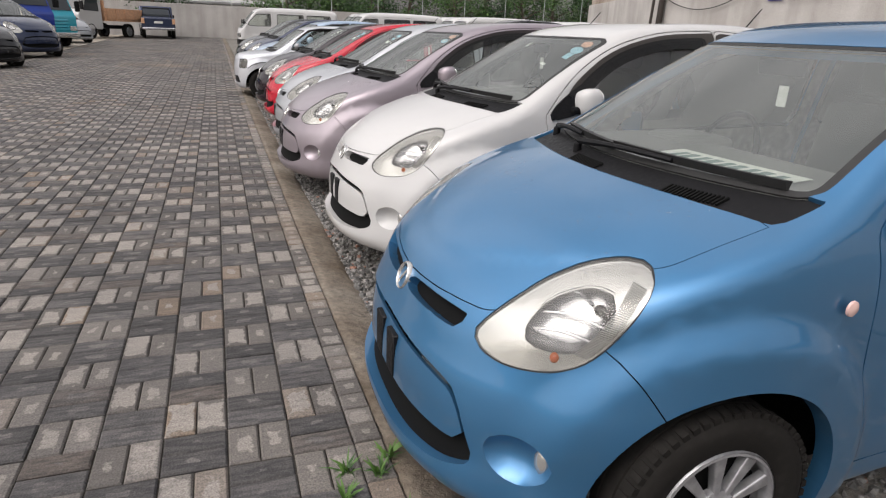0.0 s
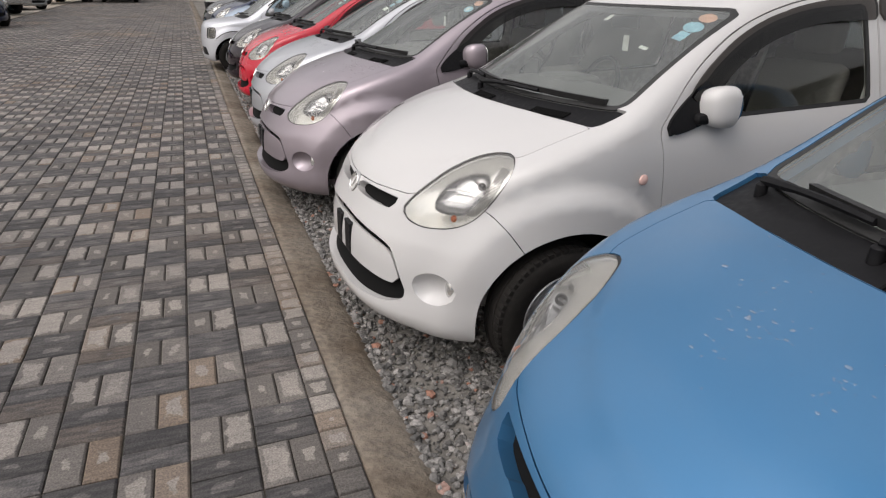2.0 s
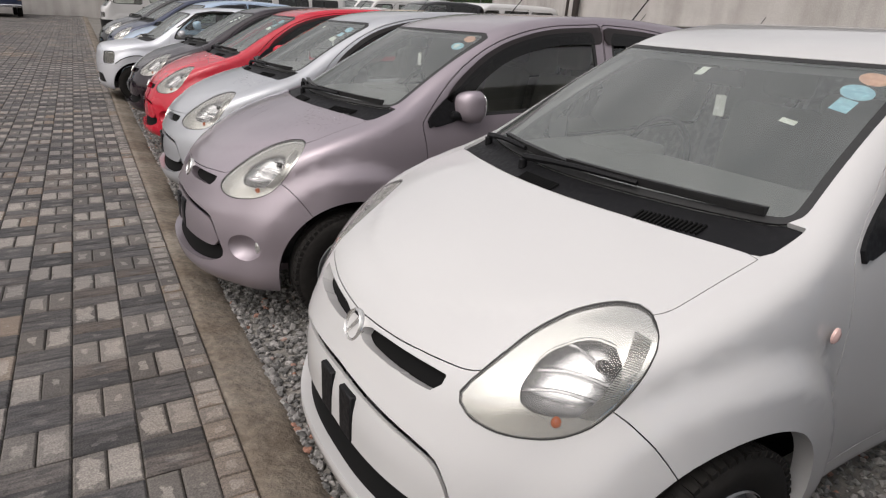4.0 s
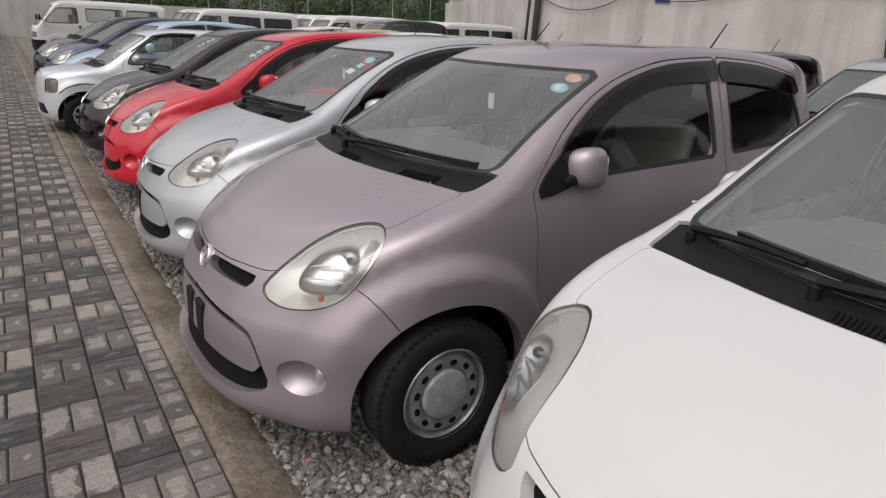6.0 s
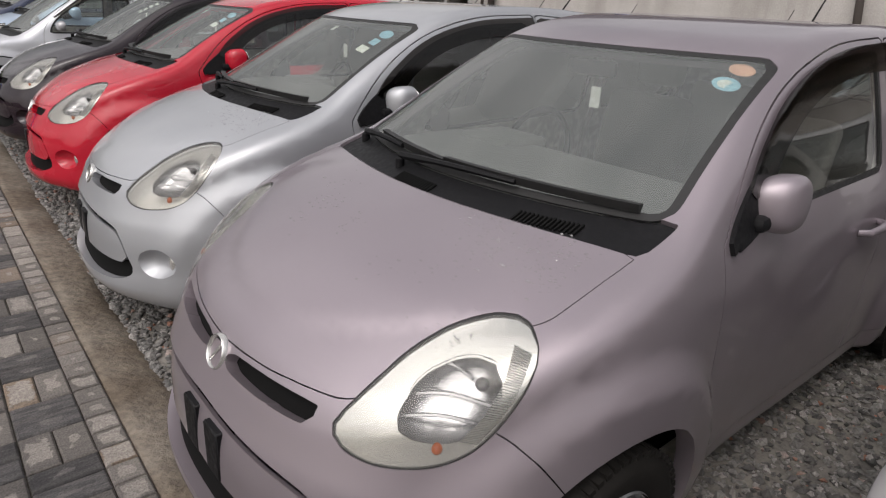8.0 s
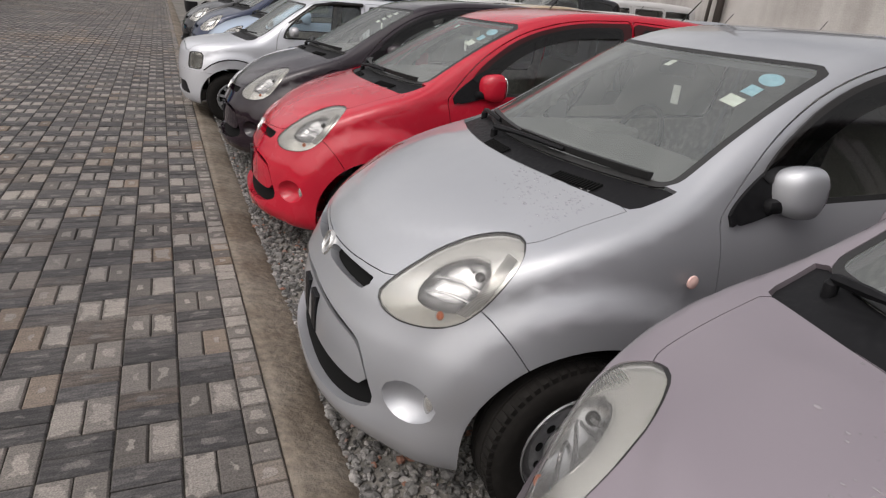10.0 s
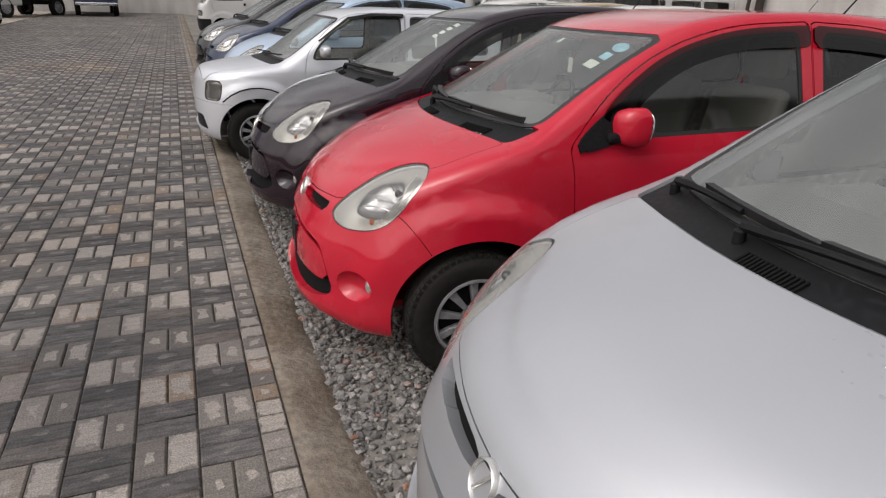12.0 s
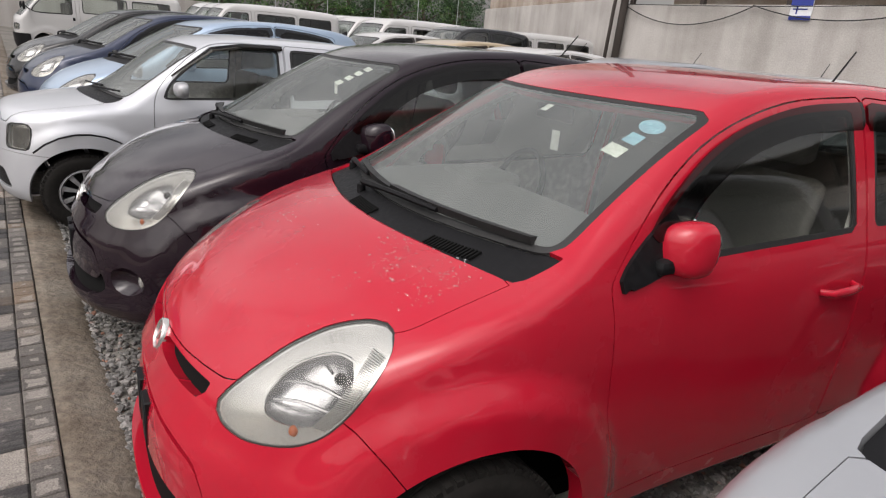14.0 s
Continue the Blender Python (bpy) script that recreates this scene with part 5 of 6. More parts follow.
# small boxy city car
KEI = dict(
    top=[(-0.4, 0.66), (-0.05, 0.80), (0.08, 0.865), (0.25, 0.905), (0.45, 0.935), (0.65, 0.965), (0.74, 1.01), (0.95, 1.16), (1.15, 1.31), (1.32, 1.415), (1.5, 1.46), (1.9, 1.49), (2.4, 1.49), (3.0, 1.45), (3.2, 1.38), (3.35, 1.05), (3.6, 0.6)],
    nose=[(0.0, 0.12), (0.18, 0.05), (0.3, 0.0), (0.55, 0.0), (0.75, 0.025), (0.9, 0.06), (1.5, 0.2)],
    tail=[(0.0, 3.35), (0.4, 3.4), (0.9, 3.38), (1.5, 3.25)],
    wide=[(0.0, 0.69), (0.2, 0.71), (0.4, 0.735), (0.7, 0.735), (0.86, 0.725), (1.0, 0.695), (1.2, 0.655), (1.4, 0.60), (1.6, 0.54)],
    bow=0.09, q0=0.6, xc=0.62, xr=2.85, power=2.7, wheels=(0.52, 2.92), flare=0.02, arch=0.345, low=0.19, k_hood=0.07, k_roof=0.09, crown=0.02)
U_K = lambda p: p[:, 0] - 0.09 * (np.abs(p[:, 1]) / 0.6) ** 2
k_screen = np.array(rounded([(0.72, 0.60), (1.27, 0.555), (1.27, -0.555), (0.72, -0.60)], 0.05))
k_cowl = np.array(rounded([(0.60, 0.60), (0.715, 0.62), (0.715, -0.62), (0.60, -0.60)], 0.02))
k_hood = np.array(rounded([(0.075, 0.44), (0.30, 0.59), (0.70, 0.61), (0.70, -0.61), (0.30, -0.59), (0.075, -0.44)], 0.05))
k_lamp = np.array(rounded([(0.47, 0.60), (0.47, 0.775), (0.63, 0.785), (0.645, 0.60)], 0.035))
KEI_PARTS = quick_body(KEI, [
    ("windscreen", lambda p: np.maximum(inside2(U_K(p), p[:, 1], k_screen), 0.8 - p[:, 2]), 0.012, "screen", -0.003, False),
    ("side_window", side_field(rounded([(1.06, 0.99), (1.12, 1.12), (1.42, 1.37), (1.60, 1.40), (1.95, 1.40), (1.95, 1.0)], 0.03), 0.4, 0), 0.009, "window", -0.008, True),
    ("rear_side_window", side_field(rounded([(2.06, 1.0), (2.06, 1.40), (2.5, 1.39), (2.85, 1.35), (2.9, 1.04)], 0.03), 0.4, 0), 0.009, "dark_glass", -0.008, True),
    ("headlight", lambda p: np.maximum(inside2(np.abs(p[:, 1]), p[:, 2], k_lamp), p[:, 0] - 0.5), 0.005, "lens", 0.001, True),
    ("hood", lambda p: np.maximum(np.maximum(inside2(p[:, 0], p[:, 1], k_hood), U_K(p) - 0.595), 0.78 - p[:, 2]), 0.003, None, 0.0, False),
    ("cowl_panel", lambda p: np.maximum(inside2(U_K(p), p[:, 1], k_cowl), 0.8 - p[:, 2]), 0.002, "trim", -0.008, False),
    ("lower_intake", lambda p: np.maximum(inside2(np.abs(p[:, 1]), p[:, 2], np.array(rounded([(-0.1, 0.30), (-0.1, 0.44), (0.42, 0.44), (0.50, 0.30)], 0.02))), p[:, 0] - 0.4), 0.0, "trim", -0.02, False),
    ("front_bumper", lambda p: inside2(p[:, 0], p[:, 2], np.array([(-1, -1), (0.30, -1), (0.32, 0.56), (-0.2, 0.60), (-1, 0.60)])), 0.0015, None, 0.0, False),
    ("door", side_field(rounded([(1.02, 0.30), (0.98, 0.60), (0.98, 0.96), (1.06, 1.12), (1.38, 1.40), (1.62, 1.435), (1.995, 1.435), (2.005, 0.28)], 0.02), 0.4, 0), 0.0025, None, 0.0, True),
    ("rear_door", side_field(rounded([(2.015, 0.28), (2.005, 1.435), (2.5, 1.43), (2.88, 1.38), (2.95, 0.9), (2.66, 0.55), (2.62, 0.28)], 0.02), 0.4, 0), 0.0025, None, 0.0, True),
], (-0.15, -0.95, 0.05), (3.6, 0.95, 1.6), 0.036)
kei_extra = [("mirror", mirror_bm(1.18, -0.80, 1.07, 0.07, 0.09, 0.06), M["steel"]), ("mirror", mirror_bm(1.18, 0.80, 1.07, 0.07, 0.09, 0.06), M["steel"]),
             ("dashboard", box_bm(0.9, 1.3, -0.56, 0.56, 0.7, 0.95, 0.05), M["dash"]), ("front_seat", box_bm(1.95, 2.08, -0.52, -0.08, 0.45, 1.15, 0.05), M["seat"]), ("front_seat", box_bm(1.95, 2.08, 0.08, 0.52, 0.45, 1.15, 0.05), M["seat"]),
             ("wiper_arm", tube_bm([(0.70, 0.42, 1.0), (0.72, 0.1, 1.012), (0.75, -0.1, 1.02)], 0.008, 6), M["trim"]), ("wiper_arm", tube_bm([(0.69, 0.0, 1.0), (0.74, -0.3, 1.015), (0.80, -0.52, 1.02)], 0.008, 6), M["trim"]),
             ("arch_trim", tube_bm([(0.52 + 0.43 * math.cos(t), -0.752, 0.30 + 0.43 * math.sin(t)) for t in [math.pi * (0.12 + 0.07 * i) for i in range(10)]], 0.007, 6), M["trim"]),
             ("rain_visor", tube_bm([(1.12, -0.685, 1.16), (1.42, -0.635, 1.375), (1.65, -0.615, 1.412), (1.98, -0.612, 1.415)], [0.01, 0.022, 0.024, 0.022], 6), M["visor"])]
vehicle("city_car", pose(0.32, 13.72, GRAVEL + float(rise(13.7)), 0, 0, 0.9) @ Matrix.Diagonal((1, 1, 0.945, 1)), KEI_PARTS, "grey_silver", [(0.52, 0.645), (2.92, 0.645)], "light silver boxy small car with round headlamps, on gravel", "car", style="alloy", extra=kei_extra)

FAR_SKIP = ("cowl_vent", "lens_ribs", "reflector_steps", "side_repeater", "indicator_bulb", "headlight_bulb", "plate_bracket", "badge", "badge_mount", "mirror_glass", "fog_lamp", "roof_antenna")
for x, y, a, colour, label in [(0.68, 15.7, 1.0, "sky_blue", "pale blue metallic hatchback parked beside the silver car"),
                               (0.60, 17.8, 0.5, "navy", "very dark blue hatchback parked in the row"),
                               (0.52, 19.85, 0.8, "black", "black hatchback at the end of the close-parked row")]:
    hatchback(pose(x, y, GRAVEL + float(rise(y)), 0, 0, a), colour, label, "steel", FAR_SKIP, HATCH_FAR)
BACK = [(4.5, 1.5, "silver"), (4.5, 3.6, "white"), (4.45, 5.6, "silver"), (4.42, 7.65, "black"), (4.42, 9.65, "plum"), (4.6, 11.45, "white"), (4.85, 13.2, "silver"), (4.8, 15.2, "white"), (4.9, 17.2, "gold"), (4.7, 19.2, "white")]
names = {"white": "plain white", "silver": "silver grey", "black": "shiny black", "plum": "dark plum", "gold": "beige gold"}
for x, y, colour in BACK:
    hatchback(pose(x, y, GRAVEL + float(rise(y)), 0, 0, 1.0), colour, names[colour] + " hatchback parked in the row behind", "steel", tuple(k for k in FAR_SKIP if k != "roof_antenna"), HATCH_FAR)

# cab-over white vans
VAN = dict(
    top=[(-0.4, 0.70), (-0.05, 0.93), (0.04, 1.0), (0.12, 1.08), (0.40, 1.42), (0.62, 1.68), (0.80, 1.80), (1.0, 1.85), (1.6, 1.885), (2.6, 1.89), (3.6, 1.87), (4.1, 1.83), (4.25, 1.70), (4.32, 1.2), (4.5, 0.3)],
    nose=[(0.0, 0.10), (0.3, 0.02), (0.6, 0.0), (0.9, 0.02), (1.2, 0.10), (2.0, 0.3)],
    tail=[(0.0, 4.28), (0.5, 4.3), (1.2, 4.28), (2.0, 4.2)],
    wide=[(0.0, 0.79), (0.25, 0.81), (0.6, 0.825), (1.0, 0.82), (1.3, 0.80), (1.6, 0.765), (1.9, 0.72), (2.1, 0.70)],
    bow=0.10, q0=0.75, xc=0.45, xr=3.95, power=3.6, wheels=(0.72, 3.22), flare=0.012, arch=0.355, low=0.22, k_hood=0.06, k_roof=0.16, crown=0.03)
U_V = lambda p: p[:, 0] - 0.10 * (np.abs(p[:, 1]) / 0.75) ** 2
v_screen = np.array(rounded([(0.10, 0.72), (0.63, 0.66), (0.63, -0.66), (0.10, -0.72)], 0.06))
v_win = lambda a, b: side_field(rounded([(a, 1.20), (a, 1.62), (b, 1.62), (b, 1.20)], 0.05), 0.5, 0)
v_lamp = np.array(rounded([(0.45, 0.66), (0.45, 0.82), (0.74, 0.82), (0.74, 0.66)], 0.03))
def van_fields(rear_glass):
    return [
        ("windscreen", lambda p: np.maximum(inside2(U_V(p), p[:, 1], v_screen), 0.98 - p[:, 2]), 0.014, "screen", -0.003, False),
        ("side_window", side_field(rounded([(0.42, 1.16), (0.48, 1.28), (0.80, 1.60), (1.36, 1.62), (1.36, 1.14), (0.60, 1.12)], 0.05), 0.5, 0), 0.012, "window", -0.008, True),
        ("middle_window", v_win(1.62, 2.72), 0.012, rear_glass, -0.008, True),
        ("rear_side_window", v_win(2.86, 3.86), 0.012, rear_glass, -0.008, True),
        ("headlight", lambda p: np.maximum(inside2(np.abs(p[:, 1]), p[:, 2], v_lamp), p[:, 0] - 0.35), 0.005, "lens", 0.001, True),
        ("front_bumper", lambda p: inside2(p[:, 0], p[:, 2], np.array([(-1, -1), (0.36, -1), (0.36, 0.58), (-1, 0.58)])), 0.003, "trim", 0.02, False),
        ("door", side_field(rounded([(0.52, 0.66), (0.38, 1.1), (0.46, 1.30), (0.78, 1.66), (1.44, 1.68), (1.46, 0.34), (1.10, 0.34), (1.08, 0.5)], 0.03), 0.5, 0), 0.004, None, 0.0, True),
        ("sliding_door", side_field(rounded([(1.53, 0.34), (1.54, 1.70), (2.79, 1.70), (2.79, 0.34)], 0.03), 0.5, 0), 0.004, None, 0.0, True)]
VAN_PARTS = {k: quick_body(VAN, van_fields(k), (-0.15, -1.0, 0.1), (4.5, 1.0, 2.05), 0.055) for k in ("window", "dark_glass")}


def van(x, y, label, rear="window", a=0.0):
    extra = [("mirror", mirror_bm(0.28, sg * 0.93, 1.28, 0.05, 0.07, 0.10), M["trim"]) for sg in (-1, 1)]
    extra += [("mirror_arm", tube_bm([(0.40, sg * 0.78, 1.18), (0.30, sg * 0.90, 1.26)], 0.014, 6), M["trim"]) for sg in (-1, 1)]
    extra += [("dashboard", box_bm(0.38, 0.62, -0.7, 0.7, 0.8, 1.12, 0.05), M["dash"])]
    extra += [("front_seat", box_bm(1.20, 1.34, sg * 0.4 - 0.24, sg * 0.4 + 0.24, 0.7, 1.42, 0.05), M["seat"]) for sg in (-1, 1)]
    extra += [("bench_seat", box_bm(2.55, 2.70, -0.6, 0.6, 0.6, 1.3, 0.05), M["seat"])]
    extra += [("door_handle", box_bm(1.36, 1.42, min(sg * 0.81, sg * 0.835), max(sg * 0.81, sg * 0.835), 0.98, 1.06, 0.008), M["trim"]) for sg in (-1, 1)]
    vehicle("van", pose(x, y, GRAVEL + float(rise(y)), 0, 0, a), VAN_PARTS[rear], "white", [(0.72, 0.70), (3.22, 0.70)], label, "van", "white vans", extra=extra)


van(0.9, 29.4, "white cab-over van with a grey bumper and clear windows")
van(5.0, 27.25, "white van with dark tinted rear windows", "dark_glass")
van(8.55, 24.6, "white van parked nose to the yard, clear windows")
van(12.5, 23.75, "white van backed up near the wall")
for x, y in ((8.8, 26.8), (9.0, 29.0), (12.8, 25.95), (13.1, 28.1), (5.3, 29.5), (5.5, 31.7), (13.6, 30.3)):
    van(x, y, "white van in the pack behind the others")
# dark four-wheel drive in front of the vans
SUV_PARTS = KEI_PARTS
vehicle("off_road_car", pose(8.0, 21.4, GRAVEL + 0.14, 0, 0, 0) @ Matrix.Diagonal((1.2, 1.2, 1.22, 1)), KEI_PARTS, "black", [(0.52, 0.645), (2.92, 0.645)], "dark grey boxy off-road car before the vans", "car")

# vehicles on the far side of the paving, nose towards it
turn = lambda x, y, a, s=1.0: pose(x, y, float(rise(y)) - 0.03, 0, 0, a) @ Matrix.Scale(s, 4)
hatchback(turn(-4.85, 18.4, 141), "black", "black hatchback facing the paving from the far side", "alloy", FAR_SKIP, HATCH_FAR)
vehicle("sport_utility_car", turn(-4.85, 22.5, 141, 1.16), [p for p in HATCH_PARTS], "navy", [(0.645, 0.752), (3.085, 0.752)], "dark navy sport utility car with black wheels", "car", style="alloy")
hatchback(turn(-5.5, 33.0, 141, 1.0), "silver", "silver white saloon car facing the paving", "alloy", FAR_SKIP, HATCH_FAR)


def truck(m, cab_colour, bed_colour, label, bed=True):
    """A cab-over light truck: cab, panes, grille, chassis, drop-side bed and wheels."""
    t = thing("light_truck", m, label, "truck")
    cab = prism_bm([(0.0, 0.45), (-0.02, 1.15), (0.10, 1.35), (0.42, 2.08), (0.60, 2.18), (1.55, 2.20), (1.62, 2.10), (1.62, 0.45)], "y", -0.85, 0.85, 0.06, 3)
    part("cab", cab, M[cab_colour], t)
    sc = prism_bm([(0.105, 1.38), (0.385, 2.02), (0.41, 2.01), (0.13, 1.37)], "y", -0.74, 0.74)
    bmesh.ops.translate(sc, verts=sc.verts[:], vec=(-0.018, 0, 0.006))
    part("windscreen", sc, M["gap_glass"], t)
    for sg in (-1, 1):
        part("side_window", prism_bm([(0.32, 1.32), (0.58, 1.98), (1.35, 2.0), (1.38, 1.30)], "y", sg * 0.845, sg * 0.858), M["gap_glass"], t)
        part("headlight", box_bm(-0.045, 0.03, sg * 0.62 - 0.15, sg * 0.62 + 0.15, 0.62, 0.80, 0.02), M["lamp_shell"], t)
        part("mirror", box_bm(0.02, 0.10, sg * 1.0 - 0.10, sg * 1.0 + 0.10, 1.35, 1.75, 0.03), M["trim"], t)
    for i in range(4):
        part("grille_bar", box_bm(-0.05, 0.0, -0.42, 0.42, 0.64 + i * 0.11, 0.71 + i * 0.11, 0.01, 1), M[cab_colour], t)
    part("front_bumper", box_bm(-0.10, 0.12, -0.86, 0.86, 0.36, 0.56, 0.04), M["lamp_shell"], t)
    part("chassis", box_bm(0.3, 4.5, -0.4, 0.4, 0.48, 0.66, 0.02), M["trim"], t)
    if bed:
        part("bed_floor", box_bm(1.75, 4.7, -0.9, 0.9, 0.86, 0.98, 0.01), M[bed_colour], t)
        for sg in (-1, 1):
            part("side_board", box_bm(1.75, 4.7, sg * 0.9 - 0.03, sg * 0.9 + 0.03, 0.98, 1.48, 0.01), M[bed_colour], t)
            for i in range(5):
                x = 1.85 + i * 0.69
                part("stake", box_bm(x, x + 0.06, min(sg * 0.93, sg * 0.96), max(sg * 0.93, sg * 0.96), 0.9, 1.48), M[bed_colour], t)
        part("tail_board", box_bm(4.66, 4.72, -0.87, 0.87, 0.98, 1.48, 0.01), M[bed_colour], t)
        part("head_board", box_bm(1.72, 1.78, -0.9, 0.9, 0.98, 1.85, 0.01), M[bed_colour], t)
    for x in (0.75, 3.6):
        for sg in (-1, 1):
            add_wheel(t, x, sg * 0.74, "steel", 0.38)
    return t


M["gap_glass"] = node_mat("dark_truck_glass", (0.03, 0.035, 0.04), 0.04)
M["rust_orange"] = plastic("faded_orange_bed_paint", (0.50, 0.28, 0.16), 0.6, 12.0)
truck(turn(-5.9, 26.0, 141, 1.1), "truck_blue", "truck_blue", "strong blue cab-over light truck facing the paving")
truck(turn(-5.75, 29.4, 141), "turquoise", "turquoise", "turquoise cab-over light truck with a slatted grille")
truck(turn(-7.2, 38.3, 60, 1.05), "white", "rust_orange", "white tipper truck with a faded orange bed by the wall")


def pickup():
    t = thing("pickup_truck", pose(-3.55, 45.4, float(rise(43)) - 0.01, 0, 0, -83), "dark navy double-cab pickup seen from behind", "pickup")
    side = [(0.0, 0.45), (0.0, 0.78), (0.10, 0.95), (1.15, 1.08), (1.75, 1.66), (2.0, 1.74), (2.95, 1.74), (3.35, 1.12), (3.4, 1.10), (4.85, 1.10), (4.9, 0.5)]
    part("body", prism_bm(side, "y", -0.88, 0.88, 0.07, 3), M["navy"], t)
    for sg in (-1, 1):
        part("side_window", prism_bm([(1.35, 1.12), (1.82, 1.60), (2.9, 1.62), (3.15, 1.14)], "y", sg * 0.875, sg * 0.888), M["gap_glass"], t)
        part("tail_lamp", box_bm(4.80, 4.93, sg * 0.80 - 0.08, sg * 0.80 + 0.08, 0.78, 1.06, 0.02), M["rust_orange"], t)
        part("mirror", box_bm(1.35, 1.45, sg * 1.0 - 0.1, sg * 1.0 + 0.1, 1.15, 1.32, 0.03), M["trim"], t)
        for x in (0.85, 3.95):
            add_wheel(t, x, sg * 0.78, "alloy", 0.37)
    part("rear_window", prism_bm([(2.98, 1.66), (3.30, 1.18), (3.33, 1.19), (3.01, 1.67)], "y", -0.68, 0.68), M["gap_glass"], t)
    part("tailgate", box_bm(4.88, 4.93, -0.70, 0.70, 0.62, 1.06, 0.02), M["navy"], t)
    part("rear_bumper", box_bm(4.86, 5.02, -0.86, 0.86, 0.44, 0.58, 0.03), M["chrome"], t)
    part("number_plate", box_bm(4.93, 4.94, -0.22, 0.22, 0.80, 0.92), M["plate"], t)
    part("sport_bar", tube_bm([(3.55, -0.78, 1.08), (3.45, -0.70, 1.62), (3.45, 0.70, 1.62), (3.55, 0.78, 1.08)], 0.04, 8), M["trim"], t)


pickup()

# ---- walls, sign, cables, trees, house ----
def wall_mat(name, a, b, c):
    m = node_mat(name, a, 0.88, 0, 0.25)
    n1, n2 = noise_node(m, 0.55, 8.0, 0.62), noise_node(m, 28.0, 5.0)
    t = m.node_tree
    co = t.nodes.new("ShaderNodeTexCoord")
    mp = t.nodes.new("ShaderNodeMapping")
    mp.inputs["Scale"].default_value = (2.2, 2.2, 0.18)
    st = t.nodes.new("ShaderNodeTexNoise")
    st.inputs["Scale"].default_value, st.inputs["Detail"].default_value = 1.0, 6.0
    t.links.new(co.outputs["Object"], mp.inputs[0])
    t.links.new(mp.outputs[0], st.inputs["Vector"])
    r1 = ramp_node(m, n1.outputs["Fac"], [(0.3, a), (0.5, b), (0.72, c)])
    r2 = ramp_node(m, st.outputs["Fac"], [(0.30, (0.84, 0.83, 0.82)), (0.6, (1.04, 1.04, 1.04))])
    r3 = ramp_node(m, n2.outputs["Fac"], [(0.3, (0.86, 0.86, 0.86)), (0.7, (1.1, 1.1, 1.1))])
    set_color(m, mix_node(m, mix_node(m, r1.outputs[0], r2.outputs[0]), r3.outputs[0]))
    bump_to(m, n2.outputs["Fac"], 0.35, 0.01)
    return m


M["render_wall"] = wall_mat("stained_cement_render", (0.33, 0.315, 0.295), (0.41, 0.39, 0.37), (0.48, 0.46, 0.44))
M["old_board"] = wall_mat("peeling_rusty_boards", (0.20, 0.14, 0.10), (0.34, 0.29, 0.24), (0.48, 0.44, 0.39))
M["dark_timber"] = plastic("dark_weathered_timber", (0.035, 0.028, 0.024), 0.85)
M["roof_sheet"] = wall_mat("grey_corrugated_roof", (0.26, 0.26, 0.26), (0.36, 0.36, 0.36), (0.46, 0.46, 0.46))
M["white_wall"] = plastic("white_house_wall", (0.72, 0.71, 0.69), 0.8, 5.0)
M["sign_blue"] = plastic("blue_sign_paint", (0.02, 0.035, 0.22), 0.5)
M["sign_white"] = plastic("white_sign_paint", (0.70, 0.71, 0.74), 0.5)
M["galv"] = plastic("galvanised_post", (0.30, 0.31, 0.31), 0.5, 20.0)


def wall_run(name, x0, y0, x1, y1, z0, z1, thick, mat, label):
    d = Vector((x1 - x0, y1 - y0, 0))
    ob = part(name, box_bm(0, d.length, 0, thick, z0, z1, 0.012, 1), mat)
    ob.matrix_basis = pose(x0, y0, 0, 0, 0, math.degrees(math.atan2(d.y, d.x)))
    return tagged(ob, label, "wall", "", "structure")


wall_run("wall_east", 17.05, 22.4, 17.05, -40, -0.3, 3.12, 0.2, M["render_wall"], "tall stained grey cement wall along the yard")
wall_run("wall_northeast", 21.6, 35.4, 17.05, 22.45, -0.3, 3.30, 0.2, M["render_wall"], "grey cement wall with a weathered board band above")
wall_run("wall_north", -46, 46.2, 40, 46.2, -0.3, 2.50, 0.2, M["render_wall"], "long low grey cement wall at the end of the yard")
wall_run("wall_south", 17.5, -40.2, -46, -40.2, -0.3, 2.6, 0.2, M["render_wall"], "grey cement wall closing the yard behind")
wall_run("wall_west", -30, -40, -30, 46, -0.3, 2.6, 0.2, M["render_wall"], "grey cement wall on the far side")


def upper_band():
    """Boards, dark openings and beams over the east wall."""
    d = Vector((17.05 - 21.6, 22.45 - 35.4, 0))
    fr = pose(21.6, 35.4, 0, 0, 0, math.degrees(math.atan2(d.y, d.x)))
    shed = thing("board_shed", fr, "weathered peeling board facade standing on the cement wall", "shed")
    rng = random.Random(4)
    x = 0.6
    while x < d.length - 0.4:
        w = rng.uniform(0.22, 0.34)
        part("board", box_bm(x, x + w - 0.012, 0.04 + rng.uniform(-0.012, 0.012), 0.10, 3.31, 5.3 + rng.uniform(-0.1, 0.1), 0.006, 1), M["old_board"], shed)
        x += w
    low = thing("timber_shed", pose(17.05, 22.2, 0, 0, 0, -90), "dark timber shed with open bays over the wall", "shed")
    part("beam", box_bm(0, 44, 0.02, 0.16, 3.32, 3.46, 0.01, 1), M["dark_timber"], low)
    part("top_beam", box_bm(0, 44, 0.02, 0.16, 4.7, 4.9, 0.01, 1), M["dark_timber"], low)
    for i in range(18):
        part("post", box_bm(i * 2.5, i * 2.5 + 0.14, 0.02, 0.16, 3.12, 4.9, 0.01, 1), M["dark_timber"], low)
    part("back_wall", box_bm(0, 44, 2.2, 2.3, 3.1, 4.9), M["old_board"], low)
    part("roof", box_bm(-0.3, 44.3, -0.25, 2.5, 4.9, 4.98), M["roof_sheet"], low)


upper_band()


